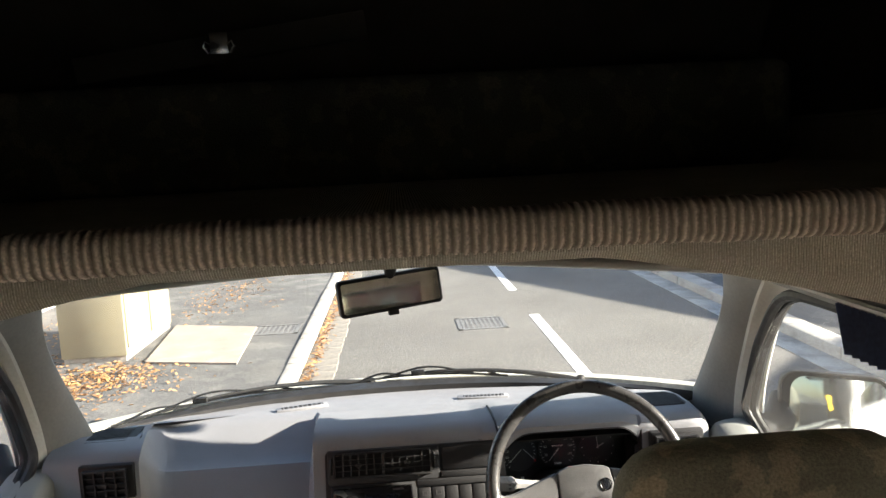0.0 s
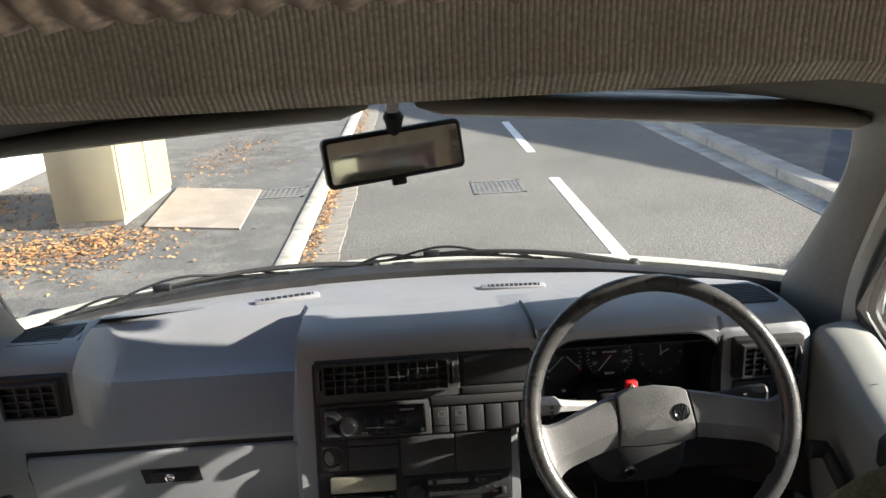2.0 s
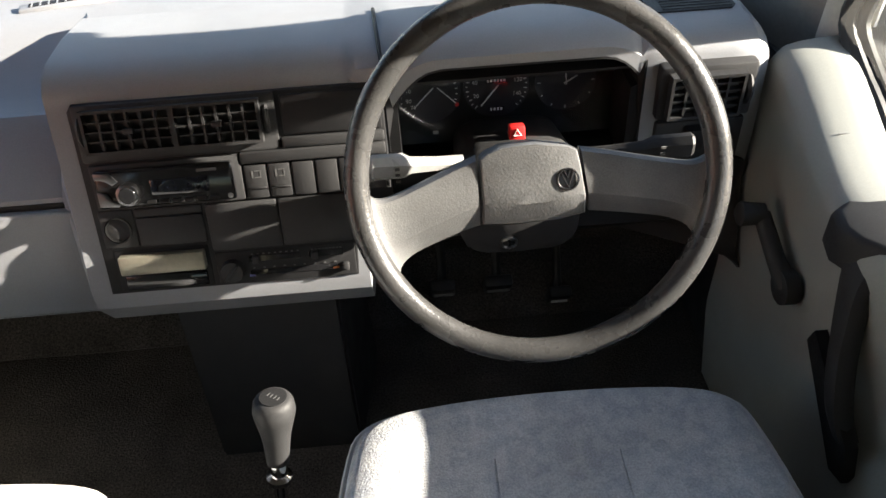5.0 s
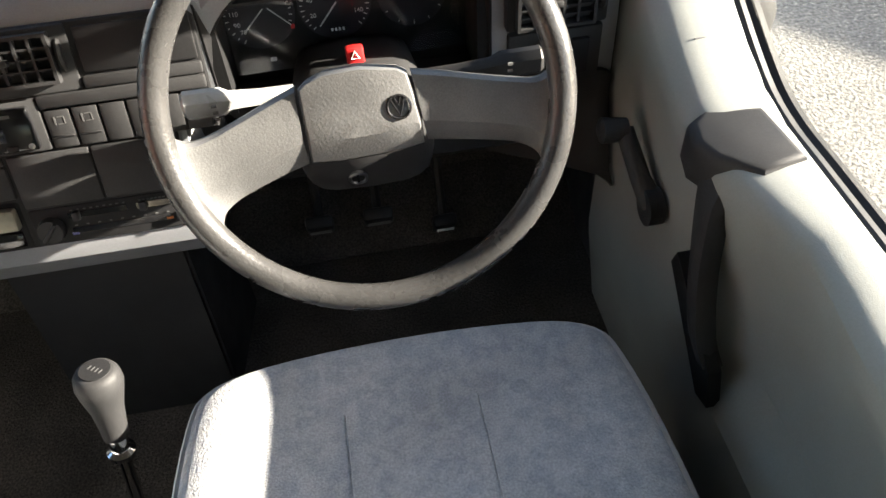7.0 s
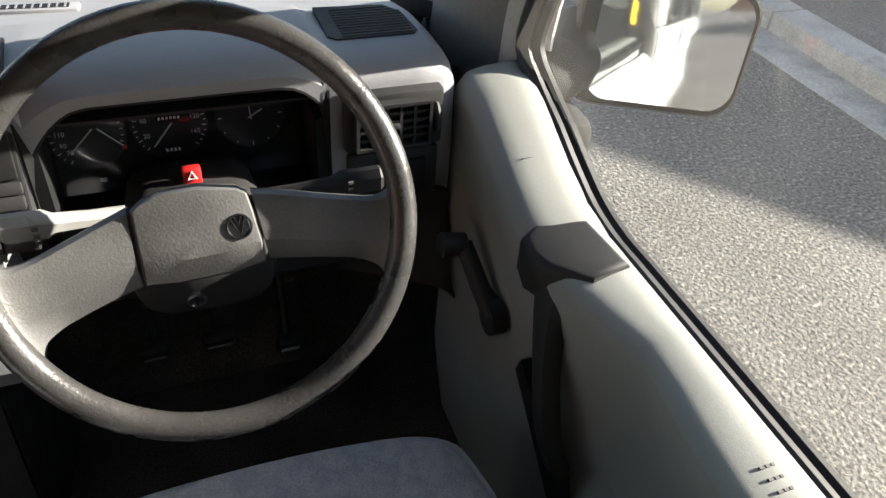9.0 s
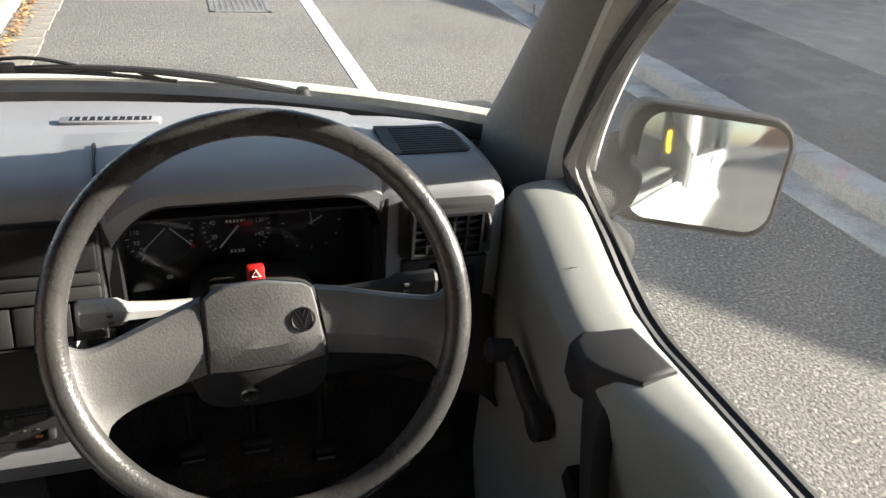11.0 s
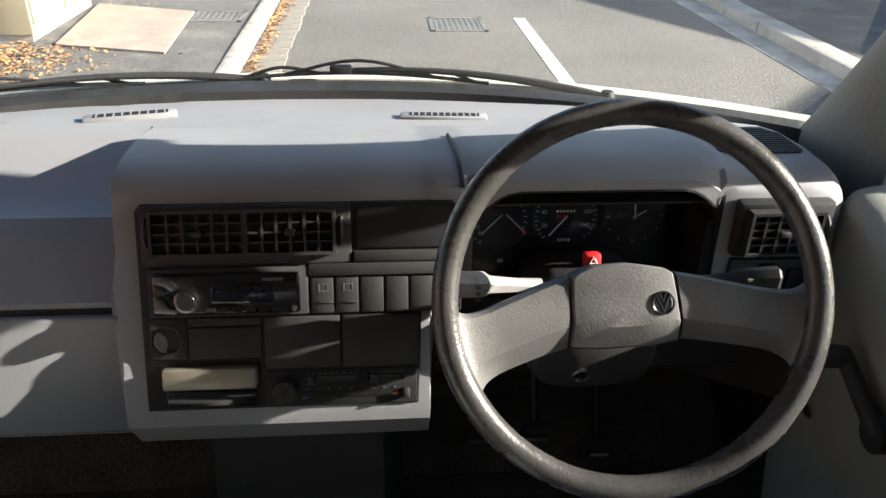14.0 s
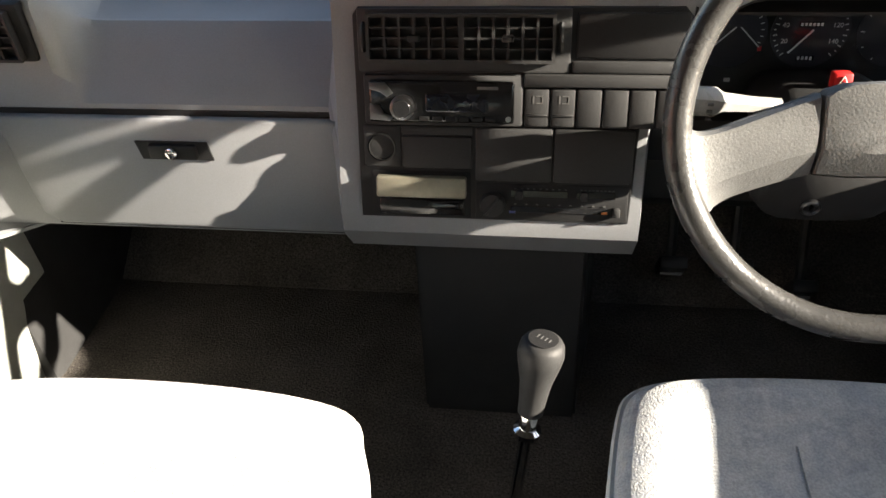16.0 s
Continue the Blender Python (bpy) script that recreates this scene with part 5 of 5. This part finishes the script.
def front_seat(name, xc, y_front, label):
    s = thing(name, label, "seat", (xc, y_front - 0.5, 0.49), group="front seats")
    pts = [(-0.27, -0.06), (-0.274, 0.15), (-0.268, 0.32), (-0.254, 0.43), (-0.236, 0.468), (-0.19, 0.487), (-0.10, 0.497), (0.0, 0.50), (0.10, 0.497), (0.19, 0.487), (0.236, 0.468), (0.254, 0.43), (0.268, 0.32), (0.274, 0.15), (0.27, -0.06)]
    pts = [tuple(v)[:2] for v in smooth_path([(x, y, 0) for x, y in pts], 3)]
    c = part("cushion", cushion_skin(pts, [(0.94, 0.235), (0.985, 0.25), (1.0, 0.29), (1.0, 0.345), (0.99, 0.368), (0.965, 0.383), (0.92, 0.391), (0.80, 0.392), (0.5, 0.388), (0.05, 0.385)]), M_SEAT, s, "grey-blue patterned velour cushion", angle=60)
    cy = sum(p[1] for p in pts) / len(pts)
    part("piping", tube([(x * 0.992, cy + (y - cy) * 0.992, 0.370) for x, y in pts], 0.0042, 6), M_PIPE, c)
    for x in (-0.075, 0.075) if xc > 0 else ():
        part("seam", tube([(x, 0.0, 0.3862), (x, 0.25, 0.3874), (x, 0.40, 0.3880)], 0.0009, 5), M_SEAT, c)
    rows = []
    for t in [k / 12 * 0.84 for k in range(13)] + [0.87, 0.90, 0.925, 0.95, 0.97, 0.985, 0.995, 1.0]:
        z = lerp(0.34, 1.03, t)
        y = lerp(-0.03, -0.135, t)
        w = 0.255 if t < 0.5 else lerp(0.255, 0.176, min(1, (t - 0.5) / 0.22))
        shift = 0.028 * min(1.0, t / 0.6) if xc > 0 else 0.0
        crown = max(0.0, (t - 0.86) / 0.14)
        w *= 0.62 + 0.38 * math.sqrt(max(0.0, 1 - crown ** 3))
        d = lerp(0.075, 0.052, t) * (0.22 + 0.78 * math.sqrt(max(0.0, 1 - crown ** 2.2)))
        rows.append([(shift + w * (abs(math.cos(a)) ** 0.5) * (1 if math.cos(a) > 0 else -1), y + d * (abs(math.sin(a)) ** 0.6) * (1 if math.sin(a) > 0 else -1), z) for a in [k / 28 * math.tau for k in range(28)]])
    part("backrest", loft(rows, closed=True, caps=True), M_BACK, s, "faded leaf-patterned backrest with built-in headrest", angle=60)
    part("base", box(-0.22, 0.22, -0.05, 0.40, FLOOR_Z - 0.49, 0.24, 0.02), M_BLACK, s)
    part("hinge_cover", box(0.252, 0.275, -0.09, 0.05, 0.26, 0.40, 0.01), M_BLACK, s)
    part("hinge_cover", box(-0.275, -0.252, -0.09, 0.05, 0.26, 0.40, 0.01), M_BLACK, s)
    return s


front_seat("driver_seat", 0.373, 1.493, "grey-blue velour driver's seat with tall dark backrest")
front_seat("passenger_seat", -0.408, 1.432, "grey-blue velour passenger seat in full sun")


# ---- mirrors, visors, wipers ----
def rear_view_mirror():
    m = thing("rear_view_mirror", "black framed rear-view mirror hanging from the header", "mirror")
    T = pose(CX + 0.0, 1.86, 1.536) @ pose(0, 0, 0, 0, -4.2, 0) @ pose(0, 0, 0, 0, 0, 14) @ pose(0, 0, 0, -5)

    def rr(w, h, r):
        out = []
        for cx, cz, a0 in ((w - r, h - r, 0), (-w + r, h - r, 90), (-w + r, -h + r, 180), (w - r, -h + r, 270)):
            out += [(cx + r * math.cos(radians(a0 + k * 22.5)), cz + r * math.sin(radians(a0 + k * 22.5))) for k in range(5)]
        return out

    part("housing", prism(rr(0.128, 0.045, 0.011), 0.03, T, 0.006, 3), M_BLACK, m)
    part("glass", prism(rr(0.120, 0.0365, 0.006), 0.002, T @ Matrix.Translation((0, -0.0016, 0))), M_MIRROR, m)
    part("stem", tube([T @ Vector((0, 0.028, 0.02)), (CX, 1.865, 1.585), (CX, 1.863, 1.602), (CX, 1.861, 1.612)], [0.011, 0.014, 0.019, 0.014], 14), M_BLACK, m)
    part("post", tube([(CX, 1.861, 1.606), (CX, 1.858, 1.63), (CX, 1.855, 1.665)], [0.011, 0.012, 0.024], 14), M_VISOR, m, "pale grey mounting post")
    part("dip_lever", box(-0.013, 0.013, -0.002, 0.014, -0.056, -0.042, 0.003, 2, T), M_BLACK, m)
    part("mount", lathe([(0.024, -0.012), (0.025, 0.01), (0.02, 0.02), (0.002, 0.021)], pose(CX, 1.855, 1.652, -20)), M_VISOR, m)


rear_view_mirror()


def visor(name, x0, x1, sag0, sag1):
    v = thing(name, "grey padded sun visor folded up under the header", "sun visor", group="sun visors")
    rows = []
    for k in range(17):
        t = k / 16
        x = lerp(x0, x1, t)
        y = 1.825 - 0.10 * abs((x - CX) / 0.8) ** 2.2
        z = lerp(sag0, sag1, t)
        e = min(1, (0.25 + min(t, 1 - t) * 16))
        ring = []
        for j in range(16):
            a = j / 16 * math.tau
            ca, sa = math.cos(a), math.sin(a)
            ring.append((x, y + 0.065 * e * (abs(ca) ** 0.7) * (1 if ca > 0 else -1) + 0.012 * sa, z + 0.017 * e * (abs(sa) ** 0.8) * (1 if sa > 0 else -1) + 0.006 * ca))
        rows.append(ring)
    part("pad", loft(rows, closed=True, caps=True), M_VISOR, v)
    xi, zi = (x1, sag1) if abs(x1 - CX) < abs(x0 - CX) else (x0, sag0)
    part("pivot_rod", tube([(xi, 1.825, zi), (lerp(xi, CX, 0.75), 1.84, zi + 0.010)], 0.005, 8), M_VISOR, v)
    return v


visor("sun_visor", -0.80, -0.075, 1.602, 1.633)
visor("sun_visor", 0.005, 0.745, 1.632, 1.578)


def wiper(name, pivot, tip, arm, lab):
    w = thing(name, lab, "wiper", group="windscreen wipers")
    path = []
    for t in [k / 20 for k in range(21)]:
        x = lerp(pivot, tip, t)
        path.append(Vector((x, base_y(x) + 0.018 - 0.016 * math.sin(t * 3.14), 1.178 + 0.028 * math.sin(t * 3.14) ** 0.8)))
    part("arm", tube(path[:15], [0.0085 - 0.0003 * k for k in range(15)], 8), M_CHAR, w)
    b0, b1 = lerp(pivot, tip, 0.30), tip
    blade = []
    for k in range(21):
        x = lerp(b0, b1, k / 20)
        blade.append(Vector((x, base_y(x) + 0.010, 1.186 + 0.010 * math.sin(k / 20 * 3.14))))
    bl = part("blade", tube(blade, 0.0040, 6), M_RUBBER, w, "black rubber blade")
    for a, c in ((0.05, 0.35), (0.65, 0.95), (0.2, 0.8)):
        ia, ic = int(a * 20), int(c * 20)
        mid = (blade[ia] + blade[ic]) / 2 + Vector((0, -0.002, 0.016 if c - a < 0.4 else 0.030))
        part("yoke", tube(smooth_path([blade[ia], mid, blade[ic]], 5), 0.0035, 6), M_BLACK, bl)
    part("hinge", box(-0.02, 0.02, -0.008, 0.008, -0.006, 0.010, 0.003, 2, Matrix.Translation(path[14])), M_BLACK, w)
    part("spindle", lathe([(0.016, -0.02), (0.016, 0.0), (0.010, 0.014), (0.002, 0.016)], Matrix.Translation(path[0])), M_BLACK, w)
    return w


wiper("wiper", 0.50, -0.18, 0, "black windscreen wiper parked along the scuttle")
wiper("wiper", -0.12, -0.80, 0, "black windscreen wiper parked by the passenger side")
aer = thing("aerial", "thin black whip aerial on the front wing", "aerial", (-0.952, 2.20, 1.12))
part("rod", tube([(0, 0, 0), (-0.15, -0.01, 0.45), (-0.25, -0.02, 0.75)], [0.004, 0.0025, 0.0015], 6), M_BLACK, aer)
part("foot", lathe([(0.016, -0.02), (0.016, 0.006), (0.006, 0.02), (0.002, 0.022)]), M_RUBBER, aer)


def wing_mirror(name, s):
    m = thing(name, "black door mirror with large rounded glass", "door mirror")
    c = Vector((CX + s * 1.058, 1.775, 1.19))
    # the glass faces back and in, towards the driver and the van's side
    eye, seen = Vector((0.30, 0.92, 1.62)), Vector((0.86, -1.3, 0.88))
    n = ((eye - c).normalized() + (seen - c).normalized()).normalized()
    if s < 0:
        n = Vector((0.3, -0.95, 0.03)).normalized()
    zz = Vector((0.06 * s, 0, 1)) - n * n.dot(Vector((0.06 * s, 0, 1)))
    zz.normalize()
    yy = -n
    xx = yy.cross(zz)
    T = Matrix(((xx.x, yy.x, zz.x, c.x), (xx.y, yy.y, zz.y, c.y), (xx.z, yy.z, zz.z, c.z), (0, 0, 0, 1)))

    def rr(w, h, r):
        out = []
        for cx, cz, a0 in ((w - r, h - r, 0), (-w + r, h - r, 90), (-w + r, -h + r, 180), (w - r, -h + r, 270)):
            out += [(cx + r * math.cos(radians(a0 + k * 15)), cz + r * math.sin(radians(a0 + k * 15))) for k in range(7)]
        return out

    o = rr(0.124, 0.092, 0.04)
    rows = [[(x * sc, y, z * sc) for x, z in o] for sc, y in ((0.955, 0.004), (0.97, -0.004), (1.0, -0.002), (1.01, 0.02), (0.97, 0.06), (0.80, 0.095), (0.4, 0.11), (0.05, 0.112))]
    bm = loft(rows, closed=True, caps=True)
    bmesh.ops.transform(bm, matrix=T, verts=bm.verts)
    part("housing", bm, M_BLACK, m)
    o = rr(0.107, 0.081, 0.034)
    bulge = [[(0.008 * s + x * sc, -0.0095 + (x * x + z * z) * sc * sc / (2 * 2.2), z * sc) for x, z in o] for sc in [1.0, 0.985] + [k / 14 for k in range(13, 0, -1)] + [0.01]]
    bm = loft(bulge, closed=True, caps=True)
    bmesh.ops.transform(bm, matrix=T, verts=bm.verts)
    part("glass", bm, M_MIRROR, m, "slightly domed mirror glass", angle=80)
    part("stay", tube([(CX + s * 0.895, 1.80, 1.15), (CX + s * 0.93, 1.80, 1.16), T @ Vector((-0.10 * s, 0.05, 0.0))], [0.045, 0.038, 0.045], 14, squash=0.8), M_BLACK, m)
    return m


wing_mirror("door_mirror", 1)
wing_mirror("door_mirror", -1)


def curtain():
    c = thing("curtain", "dark blue gathered curtain tied beside the door window", "curtain")
    rows = []
    for k in range(13):
        z = lerp(1.575, 1.492, k / 12)
        row = []
        for j in range(25):
            t = j / 24
            y = lerp(1.15, 1.285, t) - 0.03 * (k / 12)
            row.append((CX + 0.775 + 0.010 * math.sin(t * 38), y, z))
        rows.append(row)
    part("cloth", thick(loft(rows), 0.002), M_BLUE, c)
    part("track", tube([(CX + 0.762, 0.75, 1.588), (CX + 0.762, 1.52, 1.586)], 0.006, 6), M_CREAM, c)
    return c


curtain()
cu = thing("cab_bed_cushion", "dark patterned seat cushion lying on the overhead shelf", "cushion", (CX, 1.45, 1.8165))
part("pad", box(-0.80, 0.74, -0.09, 0.12, 0, 0.185, 0.03, 3), M_BACK, cu)


# ---- small things ----
M_ETCH = material("grey_etched_lettering", (0.12, 0.12, 0.12), 0.7)
for y in (1.196, 1.184, 1.172, 1.150, 1.138, 1.126):
    for dx, w in ((0.0, 0.0045), (0.0065, 0.004), (0.012, 0.003)):
        part("etched_mark", box(CX + 0.809 + dx, CX + 0.809 + dx + w, y, y + 0.0028, sill_z(y), sill_z(y) + 0.0043), M_ETCH, DOOR_R)
part("scratch", box(CX + 0.788, CX + 0.802, 1.6405, 1.6420, sill_z(1.64) - 0.003, sill_z(1.64) + 0.0020), M_ETCH, DOOR_R)
for s in (1, -1):
    bead = thing("headlining_trim", "cream beaded trim along the headlining edge", "trim", kind="structure")
    for dz in (0.0, 0.012):
        part("bead", tube(smooth_path([(CX + s * 0.770, 1.74, 1.585 + dz), (CX + s * 0.782, 1.60, 1.594 + dz), (CX + s * 0.785, 1.3, 1.602 + dz), (CX + s * 0.785, 0.75, 1.605 + dz)], 5), 0.0055, 8), M_CREAM, bead)
st = part("sticker", box(CX + 0.850, CX + 0.852, 0.86, 0.95, 1.16, 1.25), material("yellow_sticker", (0.75, 0.5, 0.02), 0.5, spread=0.03), DOOR_R, "yellow printed sticker on the glass")
ct = thing("roof_catch", "bright metal catch on a wooden strip above the shelf", "catch", (-0.316, 1.5, 2.081))
part("strip", box(-0.27, 0.27, 0.0, 0.02, -0.03, 0.02, 0.003, 2, pose(0, 0, 0, 0, -7, 0)), M_DARK, ct)
part("plate", box(-0.017, 0.017, -0.012, 0.0, -0.018, 0.022, 0.002, 2), M_CHROME, ct)
for x in (-0.025, 0.025):
    part("lug", tube([(x * 0.6, -0.008, 0.0), (x, -0.012, 0.006), (x * 1.1, -0.012, -0.004), (x * 0.8, -0.008, -0.016)], 0.004, 8), M_CHROME, ct)
